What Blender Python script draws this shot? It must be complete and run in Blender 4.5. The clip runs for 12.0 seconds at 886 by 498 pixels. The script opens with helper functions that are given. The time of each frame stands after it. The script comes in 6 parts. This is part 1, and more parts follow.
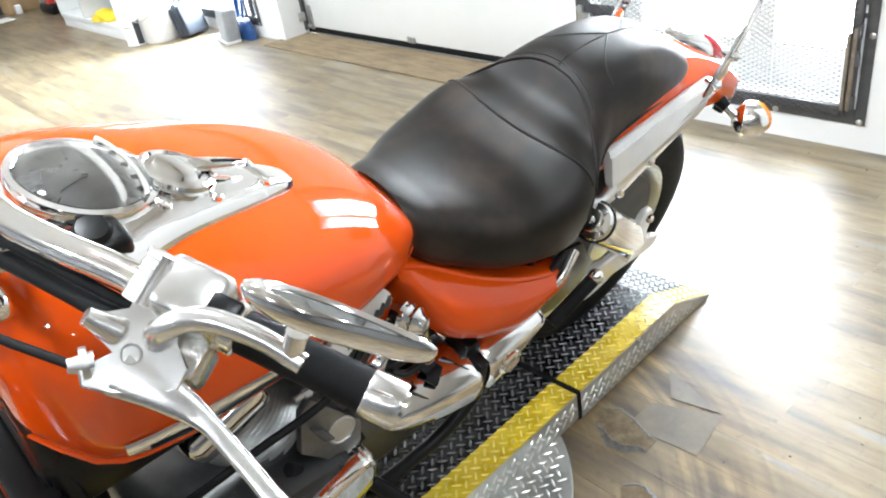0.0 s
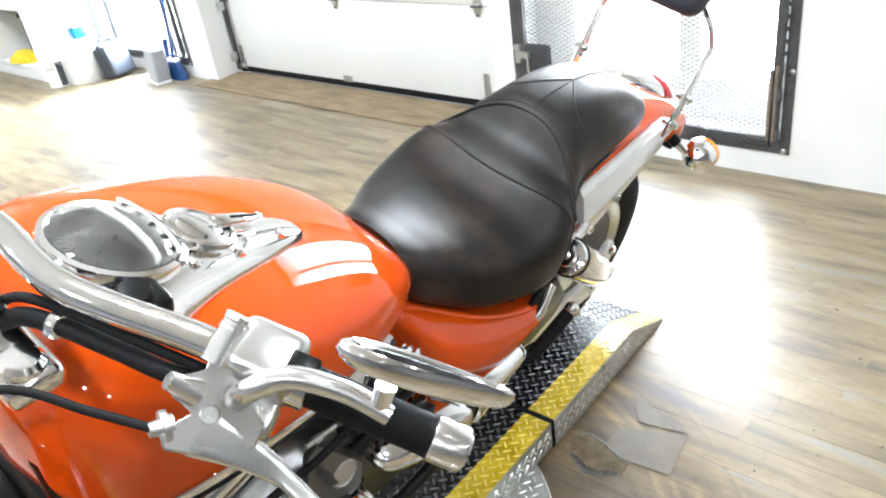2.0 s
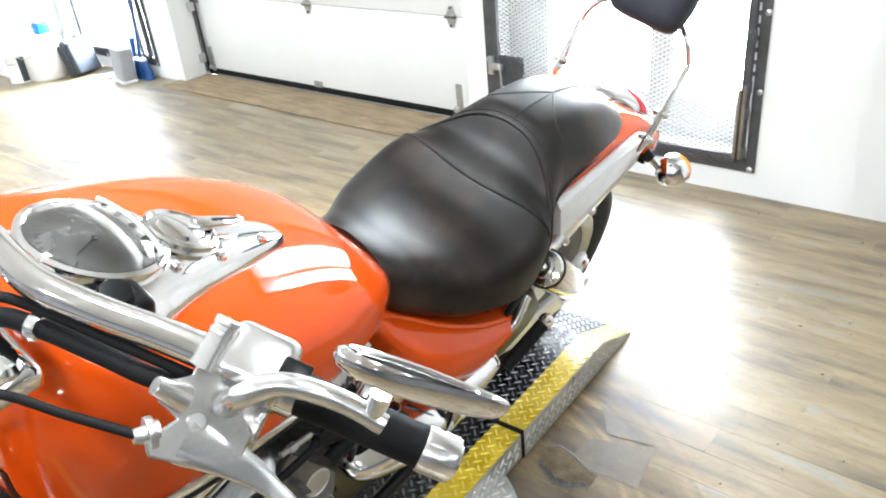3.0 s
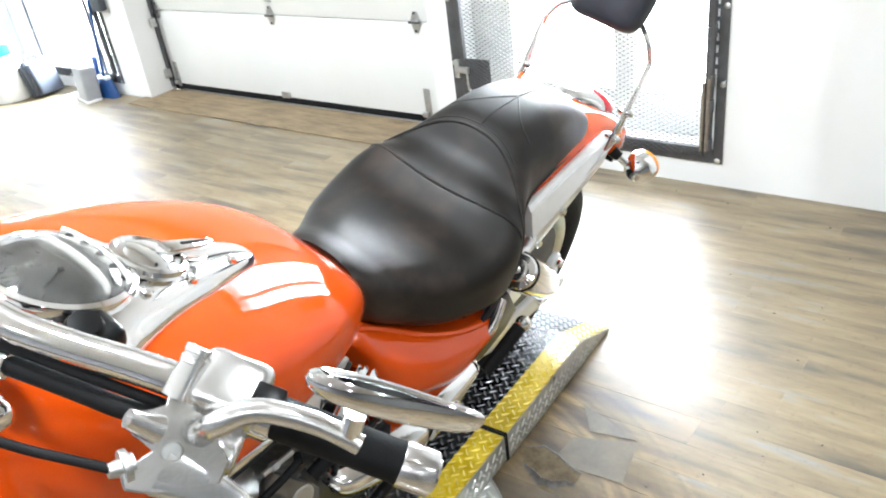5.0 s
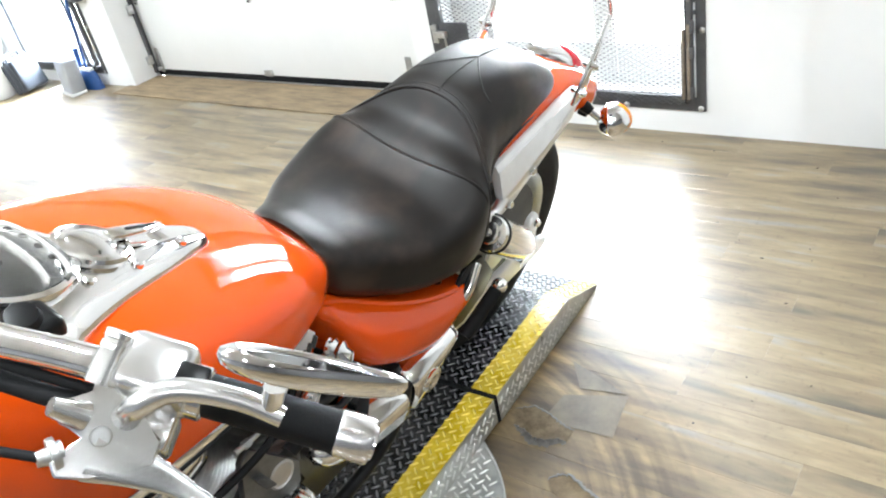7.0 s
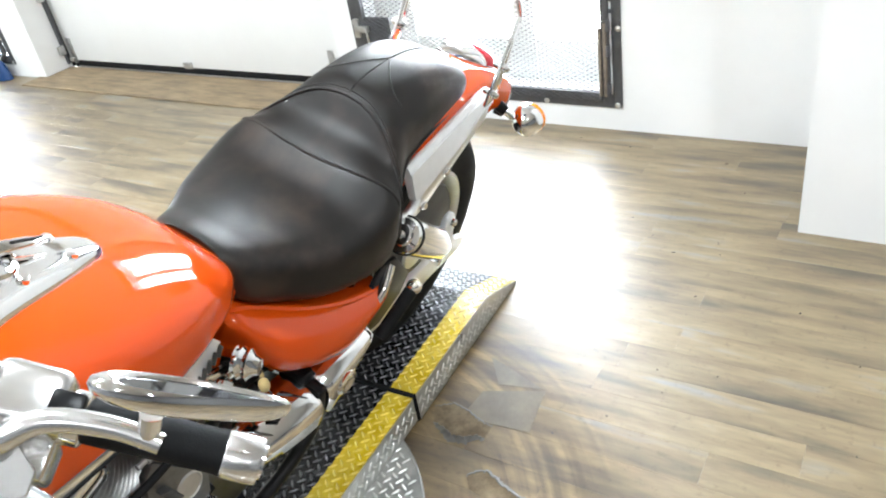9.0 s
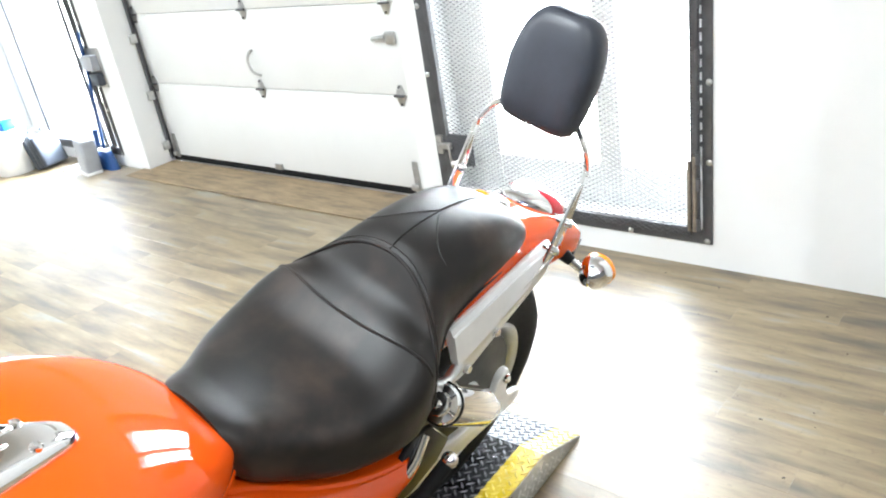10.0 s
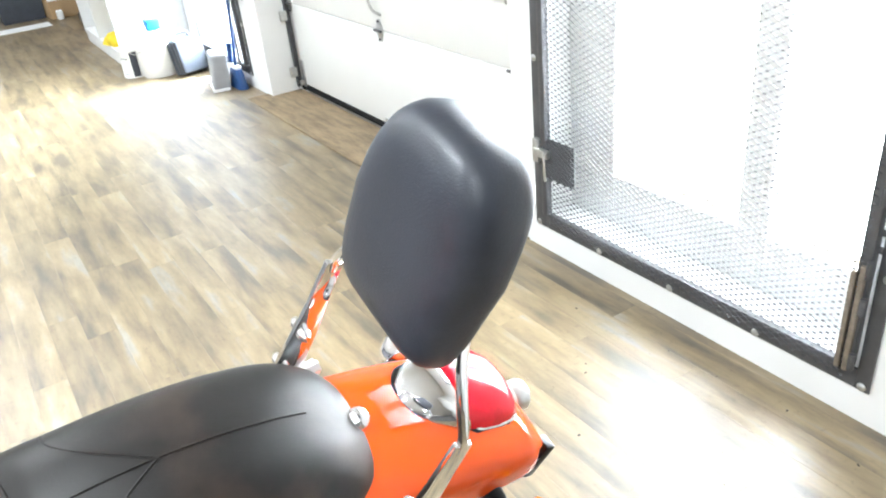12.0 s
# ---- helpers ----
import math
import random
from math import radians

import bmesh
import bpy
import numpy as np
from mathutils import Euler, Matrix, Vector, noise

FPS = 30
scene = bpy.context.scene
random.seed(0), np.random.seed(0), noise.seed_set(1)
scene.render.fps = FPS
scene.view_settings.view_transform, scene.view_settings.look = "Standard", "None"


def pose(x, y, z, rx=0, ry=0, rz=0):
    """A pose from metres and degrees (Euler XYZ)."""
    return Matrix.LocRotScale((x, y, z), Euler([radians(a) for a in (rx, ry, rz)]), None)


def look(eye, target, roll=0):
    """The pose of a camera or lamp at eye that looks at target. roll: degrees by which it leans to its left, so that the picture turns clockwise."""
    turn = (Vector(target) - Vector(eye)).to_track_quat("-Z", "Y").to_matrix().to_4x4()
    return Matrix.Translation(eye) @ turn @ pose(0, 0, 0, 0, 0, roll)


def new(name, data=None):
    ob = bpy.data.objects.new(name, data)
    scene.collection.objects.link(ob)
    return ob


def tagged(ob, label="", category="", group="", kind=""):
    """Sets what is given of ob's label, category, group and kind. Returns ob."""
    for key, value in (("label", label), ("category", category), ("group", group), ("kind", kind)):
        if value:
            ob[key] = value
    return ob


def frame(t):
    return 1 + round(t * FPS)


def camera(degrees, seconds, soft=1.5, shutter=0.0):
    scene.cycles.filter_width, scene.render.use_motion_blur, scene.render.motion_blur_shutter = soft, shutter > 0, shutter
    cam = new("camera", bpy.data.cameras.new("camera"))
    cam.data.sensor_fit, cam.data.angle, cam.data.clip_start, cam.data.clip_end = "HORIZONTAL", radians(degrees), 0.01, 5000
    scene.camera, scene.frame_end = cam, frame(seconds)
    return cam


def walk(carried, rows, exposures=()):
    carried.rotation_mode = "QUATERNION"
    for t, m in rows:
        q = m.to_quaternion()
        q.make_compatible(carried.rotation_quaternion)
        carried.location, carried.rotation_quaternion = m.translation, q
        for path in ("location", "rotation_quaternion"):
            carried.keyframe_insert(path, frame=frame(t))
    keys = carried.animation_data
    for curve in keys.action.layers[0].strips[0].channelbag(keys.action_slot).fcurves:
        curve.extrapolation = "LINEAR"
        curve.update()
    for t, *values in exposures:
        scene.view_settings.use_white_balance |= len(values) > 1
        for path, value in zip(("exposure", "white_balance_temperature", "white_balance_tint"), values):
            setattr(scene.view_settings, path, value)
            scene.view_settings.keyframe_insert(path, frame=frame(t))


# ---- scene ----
cam = camera(59.7, 12.0, soft=2.0)
PATH = [
    (0, (0.37, -0.093, 1.374), (1.438, 1.256, 0.356), -10.0),
    (0.5, (0.406, -0.094, 1.379), (1.467, 1.268, 0.369), -9.9),
    (1, (0.486, -0.1, 1.395), (1.549, 1.302, 0.444), -6.4),
    (1.5, (0.383, -0.077, 1.412), (1.516, 1.244, 0.426), -10.7),
    (2, (0.274, -0.036, 1.43), (1.511, 1.194, 0.452), -8.8),
    (2.5, (0.252, -0.022, 1.434), (1.542, 1.146, 0.448), -7.5),
    (3, (0.259, -0.012, 1.43), (1.567, 1.15, 0.462), -5.9),
    (5, (0.267, -0.018, 1.44), (1.613, 1.1, 0.471), -7.9),
    (5.5, (0.266, -0.031, 1.443), (1.646, 1.054, 0.485), -6.6),
    (6, (0.252, -0.035, 1.448), (1.594, 1.131, 0.533), -6.9),
    (6.5, (0.282, -0.058, 1.434), (1.604, 1.082, 0.457), -9.7),
    (7, (0.313, -0.075, 1.421), (1.608, 1.045, 0.386), -12.5),
    (9, (0.345, -0.107, 1.435), (1.716, 0.865, 0.351), -10.3),
    (9.5, (0.322, -0.076, 1.441), (1.742, 0.919, 0.445), -6.5),
    (10, (0.563, -0.085, 1.475), (1.913, 1.122, 0.626), -9.4),
    (10.5, (0.81, -0.073, 1.49), (2.077, 1.199, 0.608), -8.0),
    (10.6, (0.847, -0.06, 1.49), (2.128, 1.214, 0.631), -8.8),
    (11, (1.002, 0.102, 1.455), (2.234, 1.363, 0.51), -4.9),
    (11.2, (1.074, 0.139, 1.471), (2.325, 1.37, 0.512), -7.9),
    (11.5, (1.236, 0.174, 1.453), (2.471, 1.419, 0.492), -9.0),
    (11.6, (1.302, 0.173, 1.444), (2.496, 1.468, 0.497), -8.4),
    (12, (1.534, 0.152, 1.451), (2.428, 1.653, 0.478), -6.0),
]
walk(cam, [(t, look(eye, target, roll)) for t, eye, target, roll in PATH], ((0, 0.27), (9.5, 0.27), (10.5, 0.27), (12, 0.33)))

# ---- light ----
world = bpy.data.worlds.new("world")
scene.world = world
world.use_nodes = True
wn = world.node_tree.nodes
sky = wn.new("ShaderNodeTexSky")
sky.sky_type = "NISHITA"
sky.sun_disc = False
sky.sun_elevation = radians(40)
sky.sun_rotation = radians(120)
world.node_tree.links.new(sky.outputs["Color"], wn["Background"].inputs["Color"])
wn["Background"].inputs["Strength"].default_value = 0.1


def area_lamp(name, m, sx, sy, watts, colour):
    data = bpy.data.lights.new(name, "AREA")
    data.shape, data.size, data.size_y, data.energy, data.color = "RECTANGLE", sx, sy, watts, colour
    ob = new(name, data)
    ob.matrix_world = m
    return ob


# ---- materials ----
def material(name, colour, rough=0.5, metal=0.0, coat=0.0, vary=0.0, scale=8.0, bump=0.0, bump_scale=60.0,
             rough_vary=0.0, per_piece=0.0, spec=0.5, stretch=(1, 1, 1)):
    m = bpy.data.materials.new(name)
    m.use_nodes = True
    nt = m.node_tree
    b = nt.nodes["Principled BSDF"]
    b.inputs["Base Color"].default_value = (*colour, 1)
    b.inputs["Roughness"].default_value = rough
    b.inputs["Metallic"].default_value = metal
    b.inputs["Coat Weight"].default_value = coat
    b.inputs["Coat Roughness"].default_value = 0.04
    b.inputs["Specular IOR Level"].default_value = spec
    tc = nt.nodes.new("ShaderNodeTexCoord")
    mp = nt.nodes.new("ShaderNodeMapping")
    mp.inputs["Scale"].default_value = stretch
    nt.links.new(tc.outputs["Object"], mp.inputs["Vector"])
    if vary or rough_vary:
        n = nt.nodes.new("ShaderNodeTexNoise")
        n.inputs["Scale"].default_value = scale
        n.inputs["Detail"].default_value = 6
        n.inputs["Roughness"].default_value = 0.65
        nt.links.new(mp.outputs["Vector"], n.inputs["Vector"])
    if vary:
        r = nt.nodes.new("ShaderNodeMapRange")
        r.inputs["From Min"].default_value, r.inputs["From Max"].default_value = 0.3, 0.7
        r.inputs["To Min"].default_value, r.inputs["To Max"].default_value = 1 - vary, 1 + vary
        nt.links.new(n.outputs["Fac"], r.inputs["Value"])
        mix = nt.nodes.new("ShaderNodeMix")
        mix.data_type, mix.blend_type = "RGBA", "MULTIPLY"
        mix.inputs["Factor"].default_value = 1
        mix.inputs["A"].default_value = (*colour, 1)
        nt.links.new(r.outputs["Result"], mix.inputs["B"])
        nt.links.new(mix.outputs["Result"], b.inputs["Base Color"])
    if rough_vary:
        r2 = nt.nodes.new("ShaderNodeMapRange")
        r2.inputs["From Min"].default_value, r2.inputs["From Max"].default_value = 0.3, 0.7
        r2.inputs["To Min"].default_value, r2.inputs["To Max"].default_value = max(rough - rough_vary, 0.02), rough + rough_vary
        nt.links.new(n.outputs["Fac"], r2.inputs["Value"])
        nt.links.new(r2.outputs["Result"], b.inputs["Roughness"])
    if bump:
        n2 = nt.nodes.new("ShaderNodeTexNoise")
        n2.inputs["Scale"].default_value = bump_scale
        n2.inputs["Detail"].default_value = 4
        nt.links.new(mp.outputs["Vector"], n2.inputs["Vector"])
        bp = nt.nodes.new("ShaderNodeBump")
        bp.inputs["Strength"].default_value = bump
        bp.inputs["Distance"].default_value = 0.002
        nt.links.new(n2.outputs["Fac"], bp.inputs["Height"])
        nt.links.new(bp.outputs["Normal"], b.inputs["Normal"])
    return m


def emitter(name, colour, strength):
    m = bpy.data.materials.new(name)
    m.use_nodes = True
    b = m.node_tree.nodes["Principled BSDF"]
    b.inputs["Base Color"].default_value = (*colour, 1)
    b.inputs["Emission Color"].default_value = (*colour, 1)
    b.inputs["Emission Strength"].default_value = strength
    return m


def clear_glass(name, tint=(1, 1, 1), rough=0.0):
    m = bpy.data.materials.new(name)
    m.use_nodes = True
    b = m.node_tree.nodes["Principled BSDF"]
    b.inputs["Base Color"].default_value = (*tint, 1)
    b.inputs["Transmission Weight"].default_value = 1
    b.inputs["Roughness"].default_value = rough
    b.inputs["IOR"].default_value = 1.45
    return m


ORANGE = material("orange_metallic_paint", (0.66, 0.070, 0.004), 0.5, 0.0, 1.0, 0.05, 700, spec=0.0)
LEATHER = material("black_vinyl", (0.0115, 0.0098, 0.0088), 0.43, vary=0.3, scale=6, bump=0.11, bump_scale=420, rough_vary=0.09, spec=0.27)


def rub(mat, colour, scale, lo, hi):
    """Lay rubbed, faded areas of another colour over a material's own colour."""
    nt = mat.node_tree
    b = nt.nodes["Principled BSDF"]
    tc = nt.nodes.new("ShaderNodeTexCoord")
    n = nt.nodes.new("ShaderNodeTexNoise")
    n.inputs["Scale"].default_value, n.inputs["Detail"].default_value, n.inputs["Roughness"].default_value = scale, 4, 0.5
    nt.links.new(tc.outputs["Object"], n.inputs["Vector"])
    f = nt.nodes.new("ShaderNodeMapRange")
    f.interpolation_type = "SMOOTHSTEP"
    f.inputs["From Min"].default_value, f.inputs["From Max"].default_value = lo, hi
    nt.links.new(n.outputs["Fac"], f.inputs["Value"])
    mix = nt.nodes.new("ShaderNodeMix")
    mix.data_type = "RGBA"
    nt.links.new(f.outputs["Result"], mix.inputs["Factor"])
    nt.links.new(b.inputs["Base Color"].links[0].from_socket, mix.inputs["A"])
    mix.inputs["B"].default_value = (*colour, 1)
    nt.links.new(mix.outputs["Result"], b.inputs["Base Color"])


rub(LEATHER, (0.040, 0.028, 0.022), 7, 0.47, 0.72)
SLATE = material("slate_vinyl", (0.030, 0.034, 0.046), 0.42, vary=0.25, scale=9, bump=0.15, bump_scale=420, rough_vary=0.08, spec=0.55)
CHROME = material("chrome", (0.88, 0.88, 0.88), 0.07, 1.0, rough_vary=0.04, scale=12)
POLISHED = material("polished_aluminium", (0.76, 0.76, 0.76), 0.3, 1.0, rough_vary=0.02, scale=60)
ALLOY = material("satin_cast_alloy", (0.80, 0.795, 0.785), 0.22, 0.95, vary=0.04, scale=40, bump=0.05, bump_scale=300)
CAST = material("cast_alloy", (0.6, 0.6, 0.6), 0.4, 1.0, vary=0.1, scale=30, bump=0.1, bump_scale=200)
SATIN = material("satin_silver_paint", (0.82, 0.82, 0.82), 0.28, 0.35, vary=0.05, scale=20)
BLACKP = material("black_plastic", (0.006, 0.006, 0.0065), 0.33, vary=0.2, scale=30, spec=0.22)
RUBBER = material("black_rubber", (0.006, 0.006, 0.0065), 0.7, spec=0.2, vary=0.2, scale=40, bump=0.2, bump_scale=300)
STEEL = material("dark_painted_steel", (0.095, 0.095, 0.10), 0.45, 0.3, vary=0.25, scale=14, bump=0.1, rough_vary=0.1)
ZINC = material("zinc_steel", (0.55, 0.55, 0.54), 0.35, 0.9, vary=0.15, scale=40)
WALLP = material("white_wall_paint", (0.82, 0.82, 0.81), 0.6, vary=0.02, scale=2.5, bump=0.08, bump_scale=120)
GREYWALL = material("grey_wall_paint", (0.20, 0.20, 0.205), 0.6, vary=0.1, scale=1.5, bump=0.08, bump_scale=120)
CEIL = material("ceiling_board", (0.74, 0.74, 0.73), 0.8, vary=0.05, scale=2)
DOORP = material("white_door_enamel", (0.80, 0.80, 0.78), 0.4, vary=0.02, scale=3, bump=0.05, bump_scale=200)
REDLENS = material("red_lens", (0.62, 0.008, 0.022), 0.16, 0, 0.15, vary=0.15, scale=50, spec=0.35)
AMBER = material("amber_lens", (0.95, 0.28, 0.01), 0.1, 0, 1.0)
PLATE_BLACK = material("black_diamond_plate", (0.014, 0.014, 0.015), 0.27, 0.2, vary=0.35, scale=18, rough_vary=0.12)
PLATE_YELLOW = material("yellow_plate_paint", (0.62, 0.44, 0.025), 0.3, 0.0, 0.4, vary=0.18, scale=15, rough_vary=0.1)
PLATE_SILVER = material("bare_diamond_plate", (0.58, 0.58, 0.56), 0.36, 0.85, vary=0.15, scale=16, rough_vary=0.1)


def plank_material():
    m = bpy.data.materials.new("vinyl_plank")
    m.use_nodes = True
    nt = m.node_tree
    b = nt.nodes["Principled BSDF"]
    info = nt.nodes.new("ShaderNodeObjectInfo")
    geo = nt.nodes.new("ShaderNodeNewGeometry")
    add = nt.nodes.new("ShaderNodeMath")
    add.operation = "ADD"
    nt.links.new(info.outputs["Random"], add.inputs[0])
    nt.links.new(geo.outputs["Random Per Island"], add.inputs[1])
    off = nt.nodes.new("ShaderNodeVectorMath")
    off.operation = "SCALE"
    off.inputs[0].default_value = (7.0, 13.0, 3.0)
    nt.links.new(add.outputs[0], off.inputs["Scale"])
    pos = nt.nodes.new("ShaderNodeVectorMath")
    pos.operation = "ADD"
    nt.links.new(geo.outputs["Position"], pos.inputs[0])
    nt.links.new(off.outputs[0], pos.inputs[1])
    mp = nt.nodes.new("ShaderNodeMapping")
    mp.inputs["Scale"].default_value = (9, 1.6, 9)
    nt.links.new(pos.outputs[0], mp.inputs["Vector"])
    n1 = nt.nodes.new("ShaderNodeTexNoise")
    n1.inputs["Scale"].default_value, n1.inputs["Detail"].default_value = 1.5, 6
    nt.links.new(mp.outputs["Vector"], n1.inputs["Vector"])
    n2 = nt.nodes.new("ShaderNodeTexNoise")
    n2.inputs["Scale"].default_value, n2.inputs["Detail"].default_value = 9, 5
    nt.links.new(mp.outputs["Vector"], n2.inputs["Vector"])
    ramp = nt.nodes.new("ShaderNodeValToRGB")
    e = ramp.color_ramp.elements
    e[0].position, e[0].color = 0.32, (0.082, 0.061, 0.038, 1)
    e[1].position, e[1].color = 0.70, (0.245, 0.222, 0.186, 1)
    mid = ramp.color_ramp.elements.new(0.48)
    mid.color = (0.198, 0.143, 0.074, 1)
    pale = ramp.color_ramp.elements.new(0.60)
    pale.color = (0.262, 0.194, 0.104, 1)
    nt.links.new(n1.outputs["Fac"], ramp.inputs["Fac"])
    r = nt.nodes.new("ShaderNodeMapRange")
    r.inputs["From Min"].default_value, r.inputs["From Max"].default_value = 0.3, 0.7
    r.inputs["To Min"].default_value, r.inputs["To Max"].default_value = 0.86, 1.1
    nt.links.new(n2.outputs["Fac"], r.inputs["Value"])
    tone = nt.nodes.new("ShaderNodeMapRange")
    tone.inputs["From Max"].default_value = 2.0
    tone.inputs["To Min"].default_value, tone.inputs["To Max"].default_value = 0.72, 1.22
    frac = nt.nodes.new("ShaderNodeMath")
    frac.operation = "MULTIPLY"
    nt.links.new(add.outputs[0], tone.inputs["Value"])
    nt.links.new(tone.outputs["Result"], frac.inputs[0])
    nt.links.new(r.outputs["Result"], frac.inputs[1])
    mix = nt.nodes.new("ShaderNodeMix")
    mix.data_type, mix.blend_type = "RGBA", "MULTIPLY"
    mix.inputs["Factor"].default_value = 1
    nt.links.new(ramp.outputs["Color"], mix.inputs["A"])
    nt.links.new(frac.outputs[0], mix.inputs["B"])
    # faint curved scuffs left by the turning platform
    flat = nt.nodes.new("ShaderNodeVectorMath")
    flat.operation = "DISTANCE"
    flat.inputs[1].default_value = (0.967, 1.09, 0.0)
    nt.links.new(geo.outputs["Position"], flat.inputs[0])
    n4 = nt.nodes.new("ShaderNodeTexNoise")
    n4.noise_dimensions = "1D"
    n4.inputs["Scale"].default_value, n4.inputs["Detail"].default_value = 34, 4
    nt.links.new(flat.outputs["Value"], n4.inputs["W"])
    n5 = nt.nodes.new("ShaderNodeTexNoise")
    n5.inputs["Scale"].default_value, n5.inputs["Detail"].default_value = 5.0, 4
    nt.links.new(geo.outputs["Position"], n5.inputs["Vector"])
    band = nt.nodes.new("ShaderNodeValToRGB")
    be = band.color_ramp.elements
    be[0].position, be[0].color = 0.50, (0, 0, 0, 1)
    be[1].position, be[1].color = 0.62, (1, 1, 1, 1)
    q = be.new(0.82)
    q.color = (1, 1, 1, 1)
    q = be.new(0.97)
    q.color = (0, 0, 0, 1)
    nt.links.new(flat.outputs["Value"], band.inputs["Fac"])
    patch = nt.nodes.new("ShaderNodeMapRange")
    patch.inputs["From Min"].default_value, patch.inputs["From Max"].default_value = 0.34, 0.52
    nt.links.new(n5.outputs["Fac"], patch.inputs["Value"])
    mask = nt.nodes.new("ShaderNodeMath")
    mask.operation = "MULTIPLY"
    nt.links.new(band.outputs["Color"], mask.inputs[0])
    nt.links.new(patch.outputs["Result"], mask.inputs[1])
    line = nt.nodes.new("ShaderNodeMapRange")
    line.inputs["From Min"].default_value, line.inputs["From Max"].default_value = 0.35, 0.65
    line.inputs["To Min"].default_value, line.inputs["To Max"].default_value = 0.72, 1.5
    nt.links.new(n4.outputs["Fac"], line.inputs["Value"])
    scuff = nt.nodes.new("ShaderNodeMix")
    scuff.data_type, scuff.blend_type = "RGBA", "MULTIPLY"
    nt.links.new(mask.outputs[0], scuff.inputs["Factor"])
    nt.links.new(mix.outputs["Result"], scuff.inputs["A"])
    nt.links.new(line.outputs["Result"], scuff.inputs["B"])
    n3 = nt.nodes.new("ShaderNodeTexNoise")
    n3.inputs["Scale"].default_value, n3.inputs["Detail"].default_value = 2.2, 5
    nt.links.new(geo.outputs["Position"], n3.inputs["Vector"])
    rr = nt.nodes.new("ShaderNodeMapRange")
    rr.inputs["From Min"].default_value, rr.inputs["From Max"].default_value = 0.3, 0.7
    rr.inputs["To Min"].default_value, rr.inputs["To Max"].default_value = 0.42, 0.54
    nt.links.new(n3.outputs["Fac"], rr.inputs["Value"])
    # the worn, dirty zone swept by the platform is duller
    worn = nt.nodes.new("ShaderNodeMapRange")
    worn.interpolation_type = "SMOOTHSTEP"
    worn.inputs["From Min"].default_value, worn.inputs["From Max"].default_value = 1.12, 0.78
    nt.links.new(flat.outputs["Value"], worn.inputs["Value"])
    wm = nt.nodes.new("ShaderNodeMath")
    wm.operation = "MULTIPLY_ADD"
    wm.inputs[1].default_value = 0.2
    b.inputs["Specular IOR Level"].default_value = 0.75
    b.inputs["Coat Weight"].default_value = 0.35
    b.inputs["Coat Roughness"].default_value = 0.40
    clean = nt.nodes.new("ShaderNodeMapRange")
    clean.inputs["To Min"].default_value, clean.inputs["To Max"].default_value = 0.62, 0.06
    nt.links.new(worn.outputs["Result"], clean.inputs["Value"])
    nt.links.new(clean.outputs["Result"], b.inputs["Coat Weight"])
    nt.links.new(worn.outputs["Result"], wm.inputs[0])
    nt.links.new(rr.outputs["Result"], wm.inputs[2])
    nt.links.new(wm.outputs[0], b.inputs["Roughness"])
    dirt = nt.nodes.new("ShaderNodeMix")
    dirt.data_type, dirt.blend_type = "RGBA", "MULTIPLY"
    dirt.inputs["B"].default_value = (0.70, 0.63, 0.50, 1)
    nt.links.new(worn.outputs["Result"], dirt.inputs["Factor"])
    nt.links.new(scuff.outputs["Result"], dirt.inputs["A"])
    # grime specks
    n6 = nt.nodes.new("ShaderNodeTexNoise")
    n6.inputs["Scale"].default_value, n6.inputs["Detail"].default_value, n6.inputs["Roughness"].default_value = 38, 6, 0.7
    nt.links.new(geo.outputs["Position"], n6.inputs["Vector"])
    fleck = nt.nodes.new("ShaderNodeMapRange")
    fleck.inputs["From Min"].default_value, fleck.inputs["From Max"].default_value = 0.56, 0.70
    fleck.inputs["To Max"].default_value = 0.55
    nt.links.new(n6.outputs["Fac"], fleck.inputs["Value"])
    grime = nt.nodes.new("ShaderNodeMix")
    grime.data_type, grime.blend_type = "RGBA", "MULTIPLY"
    grime.inputs["B"].default_value = (0.50, 0.46, 0.40, 1)
    nt.links.new(fleck.outputs["Result"], grime.inputs["Factor"])
    nt.links.new(dirt.outputs["Result"], grime.inputs["A"])
    nt.links.new(grime.outputs["Result"], b.inputs["Base Color"])
    bp = nt.nodes.new("ShaderNodeBump")
    bp.inputs["Strength"].default_value, bp.inputs["Distance"].default_value = 0.06, 0.002
    nt.links.new(n2.outputs["Fac"], bp.inputs["Height"])
    nt.links.new(bp.outputs["Normal"], b.inputs["Normal"])
    return m


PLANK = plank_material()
PLYWOOD = material("worn_plywood", (0.25, 0.18, 0.105), 0.6, vary=0.45, scale=4, bump=0.2, bump_scale=80, stretch=(5, 1, 1))


# ---- mesh helpers ----
def part(name, bm, mat, parent=None, label="", smooth=True, angle=40):
    me = bpy.data.meshes.new(name)
    bmesh.ops.recalc_face_normals(bm, faces=bm.faces[:])
    bm.to_mesh(me)
    bm.free()
    me.materials.append(mat)
    if smooth:
        me.polygons.foreach_set("use_smooth", [True] * len(me.polygons))
        me.set_sharp_from_angle(angle=radians(angle))
    ob = new(name, me)
    if parent is not None:
        ob.parent = parent
    if label:
        ob["label"] = label
    return ob


def empty(name, m):
    ob = new(name)
    ob.empty_display_size = 0.1
    ob.matrix_world = m
    return ob


def mesh():
    return bmesh.new()


